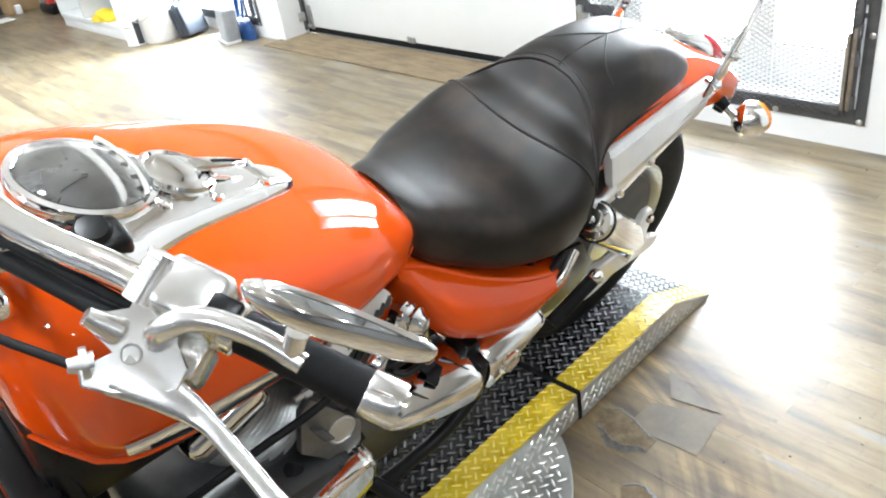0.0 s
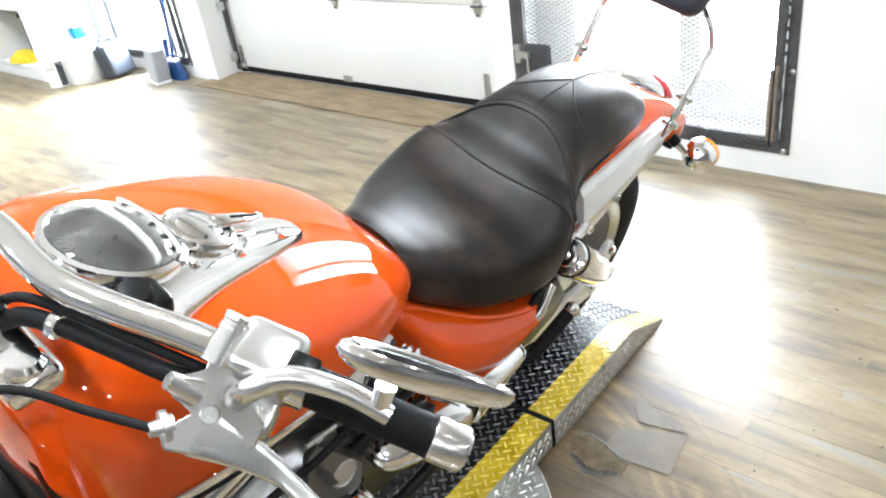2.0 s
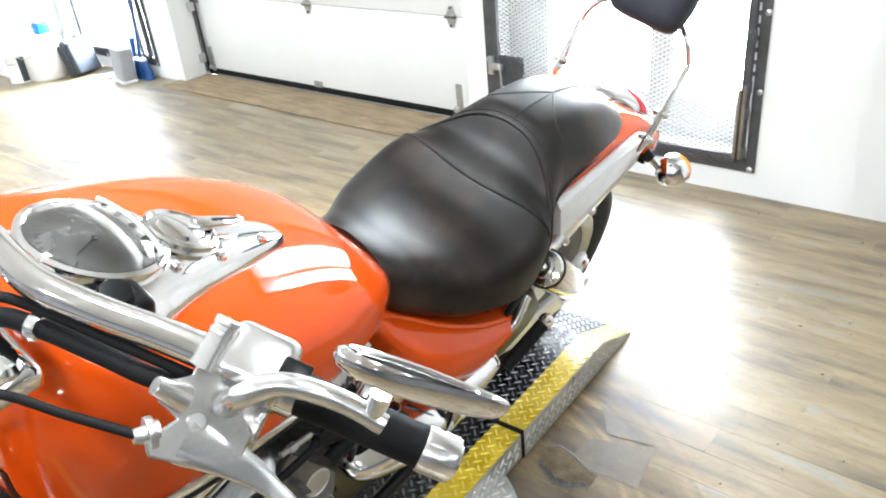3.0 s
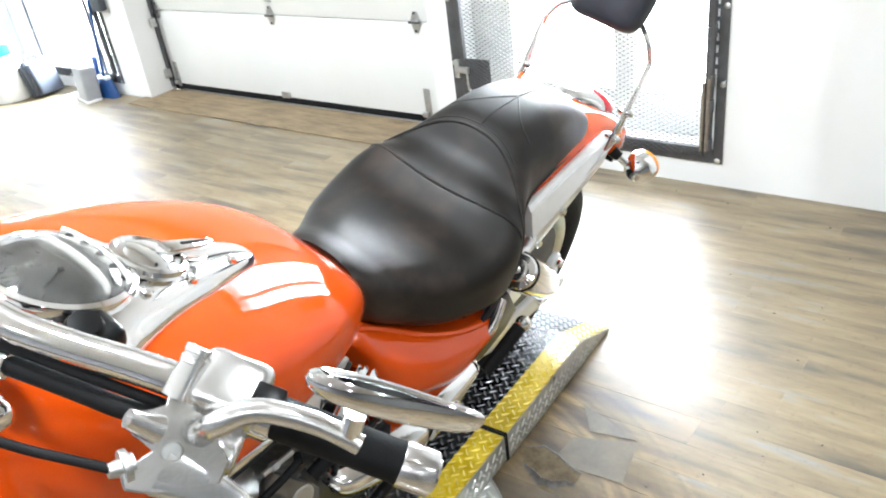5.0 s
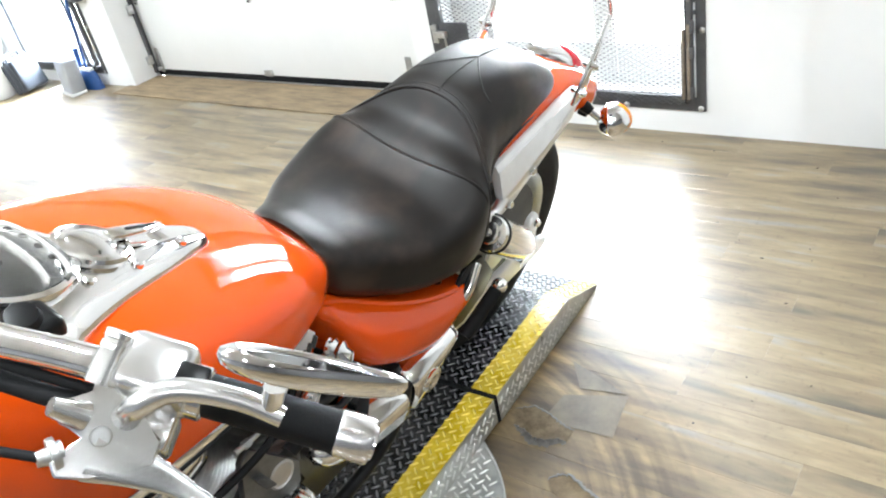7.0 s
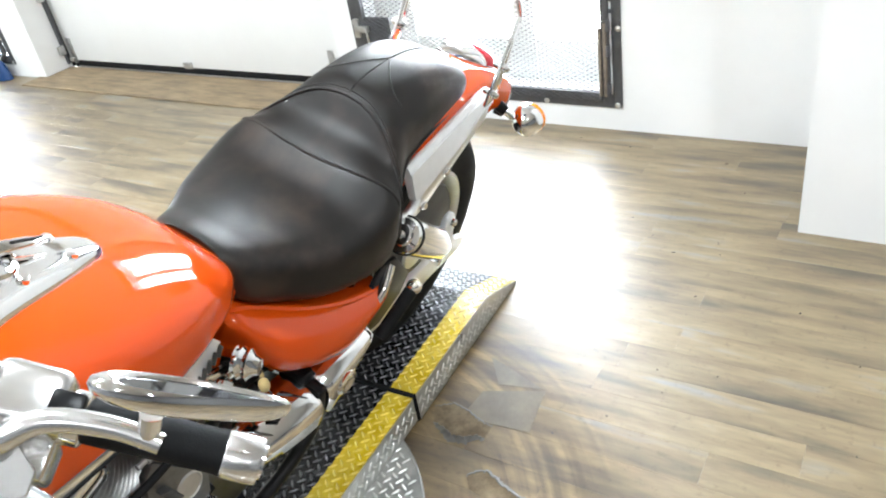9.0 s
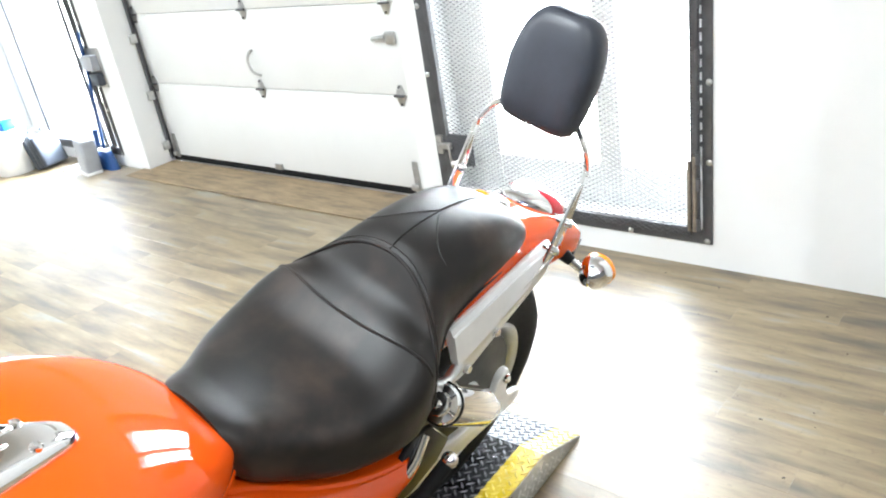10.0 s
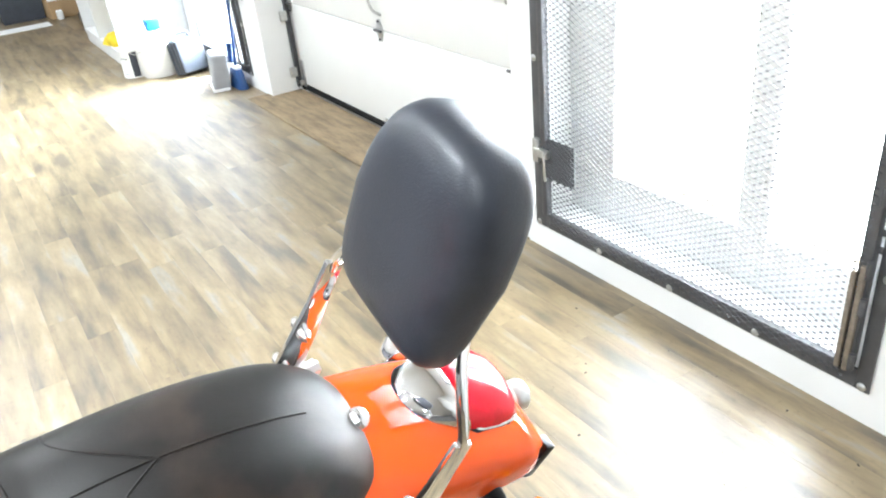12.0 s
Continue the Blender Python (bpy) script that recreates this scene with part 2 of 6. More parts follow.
def add_box(bm, lo, hi, bevel=0.0, m=None, seg=2):
    c = [(a + b) / 2 for a, b in zip(lo, hi)]
    d = [abs(b - a) for a, b in zip(lo, hi)]
    t = Matrix.Translation(c) @ Matrix.Diagonal((*d, 1))
    if m is not None:
        t = m @ t
    r = bmesh.ops.create_cube(bm, size=1, matrix=t)
    if bevel:
        edges = list({e for v in r["verts"] for e in v.link_edges})
        bmesh.ops.bevel(bm, geom=edges, offset=bevel, segments=seg, affect="EDGES", profile=0.5)


def loft(bm, rings, cap=True, closed=True):
    vs = [[bm.verts.new(p) for p in r] for r in rings]
    n = len(rings[0])
    for a, b in zip(vs, vs[1:]):
        for i in range(n if closed else n - 1):
            j = (i + 1) % n
            bm.faces.new((a[i], a[j], b[j], b[i]))
    if cap and closed:
        bm.faces.new(list(reversed(vs[0])))
        bm.faces.new(vs[-1])
    return vs


def smooth_path(pts, steps=6):
    """Catmull-Rom through the points."""
    P = [Vector(p) for p in pts]
    P = [2 * P[0] - P[1]] + P + [2 * P[-1] - P[-2]]
    out = []
    for i in range(1, len(P) - 2):
        for k in range(steps):
            t = k / steps
            a, b, c, d = P[i - 1], P[i], P[i + 1], P[i + 2]
            out.append(0.5 * (2 * b + (c - a) * t + (2 * a - 5 * b + 4 * c - d) * t * t + (3 * b - a - 3 * c + d) * t ** 3))
    out.append(P[-2])
    return out


def add_tube(bm, pts, r, seg=12, cap=True, squash=1.0):
    P = [Vector(p) for p in pts]
    rs = r if isinstance(r, (list, tuple)) else [r] * len(P)
    if len(rs) != len(P):
        rs = [rs[0] + (rs[-1] - rs[0]) * i / (len(P) - 1) for i in range(len(P))]
    tang = [(P[min(i + 1, len(P) - 1)] - P[max(i - 1, 0)]).normalized() for i in range(len(P))]
    side = tang[0].orthogonal().normalized()
    rings = []
    for p, t, q in zip(P, tang, rs):
        side = (side - t * side.dot(t)).normalized()
        up = t.cross(side)
        rings.append([p + q * (math.cos(2 * math.pi * k / seg) * side + squash * math.sin(2 * math.pi * k / seg) * up) for k in range(seg)])
    loft(bm, rings, cap)


def add_lathe(bm, profile, m, seg=24):
    """profile: (radius, height) pairs turned round the z axis of m."""
    rings = [[m @ Vector((r * math.cos(2 * math.pi * k / seg), r * math.sin(2 * math.pi * k / seg), h)) for k in range(seg)] for r, h in profile]
    loft(bm, rings)


def axis_at(p, d, roll=0):
    """A frame at p whose z axis points along d."""
    return Matrix.Translation(p) @ Vector(d).to_track_quat("Z", "Y").to_matrix().to_4x4() @ pose(0, 0, 0, 0, 0, roll)


def add_slab(bm, outline, m, depth, bevel=0.0):
    """A plate: an outline in the xy plane of m, thickened by depth along z."""
    vs = [bm.verts.new(m @ Vector((x, y, 0))) for x, y in outline]
    f = bm.faces.new(vs)
    r = bmesh.ops.extrude_face_region(bm, geom=[f])
    ext = [v for v in r["geom"] if isinstance(v, bmesh.types.BMVert)]
    dz = (m.to_3x3() @ Vector((0, 0, depth)))
    bmesh.ops.translate(bm, verts=ext, vec=dz)
    if bevel:
        es = list({e for v in vs + ext for e in v.link_edges})
        bmesh.ops.bevel(bm, geom=es, offset=bevel, segments=2, affect="EDGES", profile=0.5)


def rounded(pts, r=0.02, n=4):
    out = []
    m = len(pts)
    for i in range(m):
        a, b, c = (Vector((*pts[j % m], 0)) for j in (i - 1, i, i + 1))
        p, q = b + (a - b).normalized() * r, b + (c - b).normalized() * r
        for k in range(n + 1):
            t = k / n
            v = (1 - t) ** 2 * p + 2 * t * (1 - t) * b + t * t * q
            out.append((v.x, v.y))
    return out


def prism(bm, pts, nrm, depth, bev=0.0):
    """A plate through points that lie about in one plane, thickened along nrm."""
    nrm = Vector(nrm).normalized()
    c = sum((Vector(p) for p in pts), Vector()) / len(pts)
    flat = [Vector(p) - nrm * (Vector(p) - c).dot(nrm) for p in pts]
    vs = [bm.verts.new(p - nrm * depth / 2) for p in flat]
    ws = [bm.verts.new(p + nrm * depth / 2) for p in flat]
    n = len(pts)
    bm.faces.new(list(reversed(vs)))
    bm.faces.new(ws)
    for k in range(n):
        bm.faces.new((vs[k], vs[(k + 1) % n], ws[(k + 1) % n], ws[k]))
    if bev:
        bmesh.ops.bevel(bm, geom=bm.edges[:], offset=bev, segments=2, affect="EDGES", profile=0.5)


def interp(table, x):
    """Smooth interpolation of a table of rows (x, a, b, ...)."""
    xs = [r[0] for r in table]
    i = max(0, min(len(xs) - 2, sum(1 for q in xs if q <= x) - 1))
    t = max(0.0, min(1.0, (x - xs[i]) / (xs[i + 1] - xs[i])))
    out = []
    for c in range(1, len(table[0])):
        p1, p2 = table[i][c], table[i + 1][c]
        h = xs[i + 1] - xs[i]
        m1 = (p2 - table[i - 1][c]) / (xs[i + 1] - xs[i - 1]) * h if i > 0 else (p2 - p1)
        m2 = (table[i + 2][c] - p1) / (xs[i + 2] - xs[i]) * h if i + 2 < len(xs) else (p2 - p1)
        out.append((2 * t ** 3 - 3 * t ** 2 + 1) * p1 + (t ** 3 - 2 * t ** 2 + t) * m1 + (-2 * t ** 3 + 3 * t ** 2) * p2 + (t ** 3 - t ** 2) * m2)
    return out


def shell_ring(x, top, wide, bottom, hw, n_up=2.2, n_down=2.0, hb=0.0, seg=40):
    """A closed cross-section at x: half width hw at height wide, superellipses up to top and down to bottom (half width hb there)."""
    ring = []
    for k in range(seg):
        a = 2 * math.pi * k / seg
        c, s = math.cos(a), math.sin(a)
        if s >= 0:
            y = hw * math.copysign(abs(c) ** (2 / n_up), c)
            z = wide + (top - wide) * abs(s) ** (2 / n_up)
        else:
            y = math.copysign(hb + (hw - hb) * abs(c) ** (2 / n_down), c)
            z = wide - (wide - bottom) * abs(s) ** (2 / n_down)
        ring.append((x, y, z))
    return ring


# ---- the room ----
def structure(name, bm, mat, label="", smooth=False):
    ob = part(name, bm, mat, None, label, smooth)
    ob["kind"] = "structure"
    return ob


WX = 3.16      # face of the wall with the gate
DX = 3.37      # face of the overhead door
GY0, GY1, GZ0, GZ1 = 0.88, 2.165, 0.10, 2.20      # gate frame, outer edges
bm = mesh()
add_box(bm, (-5.2, -5.2, -0.2), (4.6, 12.2, -0.012))
floor = structure("floor", bm, material("subfloor", (0.30, 0.26, 0.19), 0.6, vary=0.2), "worn wood-look vinyl plank floor")

bm = mesh()
for lo, hi in (((WX, -5.0, 0), (WX + 0.25, 0.93, 3.1)), ((WX, 0.93, 0), (WX + 0.25, 2.115, 0.15)), ((WX, 0.93, 2.15), (WX + 0.25, 2.115, 3.1)),
               ((WX, 2.115, 0), (WX + 0.20, 2.29, 3.1)), ((WX, 2.29, 2.15), (WX + 0.25, 4.78, 3.1)),
               ((WX, 4.78, 0), (WX + 0.25, 5.11, 3.1)), ((WX, 5.11, 0), (WX + 0.25, 6.05, 0.12)), ((WX, 5.11, 2.15), (WX + 0.25, 6.05, 3.1)),
               ((WX, 6.05, 0), (WX + 0.25, 12.0, 3.1))):
    add_box(bm, lo, hi)
structure("wall_east", bm, WALLP, "white painted wall with gate and overhead door")
bm = mesh(); add_box(bm, (-5.2, 12.0, 0), (WX + 0.25, 12.2, 3.1)); structure("wall_north", bm, WALLP)
bm = mesh(); add_box(bm, (-5.2, -5.2, 0), (WX + 0.25, -5.0, 3.1)); structure("wall_south", bm, GREYWALL)
bm = mesh(); add_box(bm, (-5.2, -5.0, 0), (-5.0, 12.0, 3.1)); structure("wall_west", bm, GREYWALL)
bm = mesh(); add_box(bm, (-5.2, -5.2, 3.1), (4.6, 12.2, 3.25)); structure("ceiling", bm, CEIL)
bm = mesh(); add_slab(bm, [(2.577, -0.9), (WX - 0.001, -0.9), (WX - 0.001, 0.171), (2.577, 0.123)], Matrix.Identity(4), 3.1); structure("pier", bm, WALLP, "white boxed-out wall pier")

# daylight in the two glazed openings
bm = mesh()
add_box(bm, (4.4, -3.0, -0.1), (4.42, 9.0, 4.5))
back = structure("backdrop", bm, emitter("bright_overcast_outdoors", (0.98, 0.99, 1.0), 6.0), "bright white outdoors")
area_lamp("gate_daylight", look((3.75, 1.52, 1.2), (0, 1.52, 1.2)), 1.3, 2.2, 195, (0.79, 0.90, 1.0))
area_lamp("window_daylight", look((3.75, 5.58, 1.15), (0, 5.58, 1.15)), 1.2, 2.2, 840, (0.74, 0.87, 1.0))

# ---- motorcycle, leaning on its stand: x to the rear, y to its right, z up ----
DECK = 0.088
bike = tagged(empty("motorcycle", pose(1.0, 1.106, 0.09, 20, 0, -1.0)), "orange and chrome cruiser motorcycle on its stand", "motorcycle")

TANK = [(-0.602, 0.90, 0.83, 0.80, 0.05), (-0.594, 0.945, 0.835, 0.785, 0.10), (-0.572, 0.988, 0.84, 0.765, 0.155), (-0.53, 1.012, 0.84, 0.704, 0.20), (-0.46, 1.016, 0.839, 0.690, 0.22),
        (-0.38, 0.995, 0.833, 0.696, 0.226), (-0.3, 0.964, 0.825, 0.706, 0.225), (-0.22, 0.932, 0.814, 0.722, 0.215), (-0.14, 0.8985, 0.798, 0.73, 0.196),
        (-0.08, 0.867, 0.782, 0.725, 0.172), (-0.03, 0.831, 0.765, 0.715, 0.145), (0.01, 0.79, 0.748, 0.705, 0.113), (0.035, 0.757, 0.733, 0.7, 0.079), (0.046, 0.738, 0.724, 0.7, 0.04)]
TN = 3.1
TY = 0.036     # the tank sits a little to the right of the seat's middle


def tank_top(x, y):
    top, wide, bottom, hw = interp(TANK, x)
    return wide + (top - wide) * max(0.0, 1 - min(1, abs(y - TY) / hw) ** TN) ** (1 / TN)


bm = mesh()
xs = [-0.602 + 0.648 * i / 56 for i in range(57)]
loft(bm, [[(p[0], p[1] + TY, p[2]) for p in shell_ring(x, *interp(TANK, x), n_up=TN, n_down=2.0, hb=min(0.08, interp(TANK, x)[3] * 0.6), seg=72)] for x in xs])
tank = part("fuel_tank", bm, ORANGE, bike, "glossy orange metallic fuel tank")

# raised flange along the lower edge of the tank
for sy in (-1, 1):
    bm = mesh()
    pts = []
    for i in range(25):
        x = -0.59 + 0.60 * i / 24
        top, wide, bottom, hw = interp(TANK, x)
        pts.append((x, TY + sy * (0.08 + (hw - 0.08) * 0.8), wide - (wide - bottom) * 0.62))
    add_tube(bm, pts, 0.006, 8)
    part("tank_flange", bm, ORANGE, tank)
    for nm, mt, grow, out, label in (("tank_badge", CHROME, 1.0, 0.009, "long chrome wing-shaped tank badge"), ("badge_groove", BLACKP, 0.22, 0.0125, "")):
        bm = mesh()
        rings = []
        for i in range(25):
            t = i / 24
            x = -0.515 + 0.235 * t + (1 - grow) * 0.03 * (1 - t)
            top, wide, bottom, hw = interp(TANK, x)
            k = (0.35 + 0.65 * math.sin(math.pi * min(1.0, 0.12 + t * 0.95)) ** 0.6) * grow
            z = wide - (wide - bottom) * (0.25 - 0.08 * t)
            rings.append([(x, TY + sy * (hw * 0.985 + out * (0.35 + 0.65 * max(0.0, math.cos(a)))), z + 0.016 * k * math.sin(a)) for a in [2 * math.pi * j / 14 for j in range(14)]])
        loft(bm, rings)
        part(nm, bm, mt, tank, label)

# instrument console on the tank
CONS = [(-0.160, 0.004, 0.004), (-0.168, 0.018, 0.012), (-0.20, 0.032, 0.018), (-0.26, 0.052, 0.021), (-0.33, 0.073, 0.022), (-0.40, 0.100, 0.024), (-0.435, 0.119, 0.024), (-0.452, 0.116, 0.022), (-0.465, 0.095, 0.020), (-0.495, 0.08, 0.016)]


def console_z(x, y):
    w, h = interp([(-a, b, c) for a, b, c in CONS], -x)
    return tank_top(x, 0) * 0.75 + tank_top(x, y) * 0.25 + h * max(0.0, 1 - (abs(y) / w) ** 4) ** 0.5


bm = mesh()
rings = []
for i in range(33):
    x = -0.160 - 0.335 * i / 32
    w, h = interp([(-a, b, c) for a, b, c in CONS], -x)
    up = [(x, -w + 2 * w * j / 16, console_z(x, -w + 2 * w * j / 16)) for j in range(17)]
    rings.append(up + [(x, w, tank_top(x, w) - 0.012), (x, -w, tank_top(x, -w) - 0.012)])
loft(bm, rings)
console = part("instrument_console", bm, CHROME, bike, "chrome teardrop instrument console with speedometer and filler cap")
# dark gap under the front of the console with the lock
bm = mesh()
add_box(bm, (-0.482, -0.105, 1.0), (-0.42, -0.052, 1.040), 0.010, None, 3)
part("lock_housing", bm, BLACKP, console, "black steering lock housing")
bm = mesh()
add_lathe(bm, [(0.018, 0), (0.02, 0.004), (0.016, 0.012), (0.008, 0.013)], axis_at((-0.452, -0.078, 1.039), (0.1, -0.2, 1)))
part("lock_ring", bm, BLACKP, console)
# speedometer
def tilted(p, slope):
    """A frame at p: x to the rear down the slope, z out of it."""
    return Matrix.Translation(p) @ pose(0, 0, 0, 0, slope, 0)


SPD = tilted((-0.42, 0.014, 1.03), 20) @ Matrix.Diagonal((1.1, 1.1, 1, 1))
bm = mesh()
add_lathe(bm, [(0.060, -0.03), (0.070, -0.012), (0.074, 0.002), (0.072, 0.009), (0.066, 0.011), (0.062, 0.008), (0.060, 0.004), (0.02, 0.003)], SPD, 48)
speedo = part("speedometer", bm, CHROME, console, "chrome bezel of the speedometer")
DULL = material("bright_silver_plastic", (0.42, 0.41, 0.39), 0.26, 0.75, vary=0.15, scale=40)
# the strong mottling paints reflections onto the dial
DIAL = material("dial_face", (0.10, 0.10, 0.098), 0.22, 0.75, vary=0.8, scale=16, rough_vary=0.12)
bm = mesh()
add_lathe(bm, [(0.0605, 0.003), (0.0605, 0.0055)], SPD, 40)
part("dial", bm, DIAL, speedo, "silver-grey dial face with reflections mottled into its colour")
bm = mesh()
for k in range(33):
    a = radians(-40 + 260 * k / 32)
    r0 = 0.045 if k % 4 == 0 else 0.049
    add_box(bm, (r0, -0.0006, 0.0054), (0.053, 0.0004, 0.0058), 0, SPD @ Matrix.Rotation(a, 4, "Z"))
part("dial_ticks", bm, BLACKP, speedo)
bm = mesh()
add_box(bm, (-0.006, -0.0005, 0.0066), (0.040, 0.0005, 0.0072), 0, SPD @ Matrix.Rotation(radians(215), 4, "Z"))
add_lathe(bm, [(0.003, 0.0056), (0.003, 0.0075), (0.0015, 0.008)], SPD, 12)
part("needle", bm, BLACKP, speedo)
# two arched strips across the rear of the dial, the rear one slotted for the lamps
def dial_arch(a, back, rise):
    return SPD @ Vector((back + 0.014 * math.cos(a), 0.055 * math.sin(a) / math.sin(1.22), rise + 0.004 * math.cos(a)))


for nm, back, r, rise in (("indicator_panel", 0.030, 0.0095, 0.0085), ("dial_strip", 0.008, 0.0055, 0.0075)):
    bm = mesh()
    add_tube(bm, [dial_arch(radians(-70 + 140 * k / 20), back, rise) for k in range(21)], r, 10, squash=0.32)
    part(nm, bm, DULL, speedo, "bright silver indicator strip")
for k in range(5):
    c = dial_arch(radians(-48 + 24 * k), 0.030, 0.0112)
    bm = mesh()
    add_lathe(bm, [(0.0072, 0), (0.0072, 0.0015), (0.003, 0.002)], Matrix.Translation(c) @ SPD.to_3x3().normalized().to_4x4() @ Matrix.Diagonal((1.15, 0.62, 1, 1)), 14)
    part("indicator_lamp", bm, BLACKP, speedo)
GLASS = clear_glass("instrument_glass")
bm = mesh()
prof = [(0.065, 0.0105), (0.055, 0.0165), (0.035, 0.021), (0.012, 0.0235), (0.0005, 0.0238), (0.0005, 0.0226), (0.012, 0.0223), (0.035, 0.0198), (0.054, 0.0153), (0.063, 0.0102), (0.065, 0.0105)]
loft(bm, [[SPD @ Vector((r * math.cos(2 * math.pi * k / 40), r * math.sin(2 * math.pi * k / 40), h)) for k in range(40)] for r, h in prof], cap=False)
bmesh.ops.remove_doubles(bm, verts=bm.verts[:], dist=0.0001)
lens = part("lens", bm, GLASS, speedo, "clear domed instrument glass")
lens.visible_shadow = False
# filler cap with its latch
CAP = tilted((-0.318, 0.004, 1.0), 24)
bm = mesh()
add_lathe(bm, [(0.044, -0.010), (0.047, -0.002), (0.045, 0.003), (0.040, 0.005), (0.037, 0.002), (0.030, 0.003), (0.027, 0.007), (0.018, 0.009), (0.004, 0.0095)], CAP, 40)
cap = part("filler_cap", bm, CHROME, console, "round chrome fuel filler cap")
bm = mesh()
add_slab(bm, [(0.02, -0.012), (0.07, -0.009), (0.098, -0.002), (0.098, 0.002), (0.07, 0.009), (0.02, 0.012)], CAP @ Matrix.Translation((0, 0, 0.004)), 0.008, 0.002)
latch = part("cap_latch", bm, CHROME, cap)
bm = mesh()
add_box(bm, (0.045, -0.0025, 0.011), (0.09, 0.0025, 0.0135), 0.001, CAP)
part("latch_slot", bm, BLACKP, cap)
for x, y in ((-0.362, -0.052), (-0.362, 0.056), (-0.295, -0.044), (-0.295, 0.048), (-0.215, -0.022), (-0.215, 0.024)):
    bm = mesh()
    add_lathe(bm, [(0.0075, -0.004), (0.0075, 0.003), (0.005, 0.005), (0.002, 0.0045)], axis_at((x, y, console_z(x, y)), (0.5, 0, 1)), 14)
    part("console_bolt", bm, CHROME, console)

# seat
SEAT = [(0.012, 0.799, 0.74, 0.7, 0.08, 2.4), (0.03, 0.795, 0.721, 0.67, 0.105, 2.4), (0.08, 0.775, 0.697, 0.635, 0.13, 2.7), (0.16, 0.756, 0.681, 0.6, 0.174, 3.4), (0.25, 0.755, 0.673, 0.58, 0.2, 4.2),
        (0.31, 0.776, 0.674, 0.572, 0.206, 4.2), (0.35, 0.800, 0.688, 0.585, 0.197, 3.5), (0.39, 0.826, 0.706, 0.61, 0.174, 2.7), (0.43, 0.858, 0.728, 0.65, 0.147, 2.7), (0.47, 0.876, 0.748, 0.69, 0.130, 2.8),
        (0.57, 0.881, 0.764, 0.725, 0.122, 2.9), (0.66, 0.867, 0.770, 0.738, 0.118, 2.9), (0.73, 0.842, 0.772, 0.745, 0.110, 2.8), (0.775, 0.814, 0.770, 0.748, 0.090, 2.5), (0.798, 0.790, 0.766, 0.748, 0.062, 2.3), (0.806, 0.774, 0.762, 0.75, 0.035, 2.2)]
SY = 0.016


def cross_seam(y):
    return 0.322 + 0.7 * y * y


def rear_seam(y):
    return max(0.434 - 2.0 * y * y, 0.36)


def bolster_dip(x, y):
    """How far the panel between the two cross seams sinks below the seat's crown."""
    a, b = cross_seam(y), rear_seam(y)
    if not a < x < b:
        return 0.0
    u = (x - a) / (b - a)
    return 0.010 * math.sin(math.pi * u ** 1.5)


def seat_top(x, y):
    top, wide, bottom, hw, n = interp(SEAT, x)
    return wide + (top - wide) * max(0.0, 1 - min(1, abs(y) / hw) ** n) ** (1 / n) - bolster_dip(x, y) * max(0.0, 1 - (abs(y) / hw) ** 4)


def seat_ring(x):
    top, wide, bottom, hw, n = interp(SEAT, x)
    out = []
    for p in shell_ring(x, top, wide, bottom, hw, n_up=n, n_down=3.0, seg=96):
        sink = bolster_dip(x, p[1]) * max(0.0, 1 - (abs(p[1]) / hw) ** 4) if p[2] > wide else 0.0
        out.append((p[0], p[1] + SY, p[2] - sink))
    return out


bm = mesh()
loft(bm, [seat_ring(0.012 + 0.794 * i / 150) for i in range(151)])
seat = part("seat", bm, LEATHER, bike, "black vinyl two-up seat with piped seams")


def on_seat(x, y, lift=0.0):
    """A point on the seat's skin; beyond the edge it runs down the side."""
    top, wide, bottom, hw, n = interp(SEAT, x)
    if abs(y) < hw:
        return (x, y + SY, seat_top(x, y) + lift)
    d = min(abs(y) - hw, (wide - bottom) * 0.98)
    yy = hw * max(0.0, 1 - (d / (wide - bottom)) ** 3) ** (1 / 3)
    return (x, SY + math.copysign(yy + lift, y), wide - d)


def piping(name, fx, y0, y1, r, n=40):
    bm = mesh()
    add_tube(bm, [on_seat(fx(y0 + (y1 - y0) * i / n), y0 + (y1 - y0) * i / n, r * 0.2) for i in range(n + 1)], r, 8)
    return part(name, bm, LEATHER, seat)


piping("cross_piping", cross_seam, -0.27, 0.27, 0.0026, 60)
piping("cross_piping", rear_seam, -0.27, 0.27, 0.0034, 60)
piping("stitched_seam", lambda y: rear_seam(y) + 0.011, -0.27, 0.27, 0.0014, 60)
for sy in (-1, 1):
    bm = mesh()
    add_tube(bm, [on_seat(0.43 + 0.36 * i / 30, sy * (interp(SEAT, 0.43 + 0.36 * i / 30)[3] + 0.004), 0.001) for i in range(31)], 0.003, 8)
    part("side_piping", bm, LEATHER, seat)
    bm = mesh()
    add_tube(bm, [on_seat(0.578 - 0.095 * math.sin(1.57 * i / 16), sy * 0.095 * i / 16, 0.0) for i in range(17)], 0.0018, 6)
    part("crease", bm, LEATHER, seat)
bm = mesh()
add_tube(bm, [on_seat(0.436 + 0.30 * i / 24, 0.0, 0.0) for i in range(25)], 0.0018, 6)
part("crease", bm, LEATHER, seat)
bm = mesh()
add_lathe(bm, [(0.017, -0.012), (0.017, 0.004), (0.014, 0.010), (0.009, 0.016), (0.004, 0.0175)], axis_at((0.796, 0.004, 0.790), (0.4, 0, 1)), 20)
part("seat_bolt", bm, CHROME, bike)

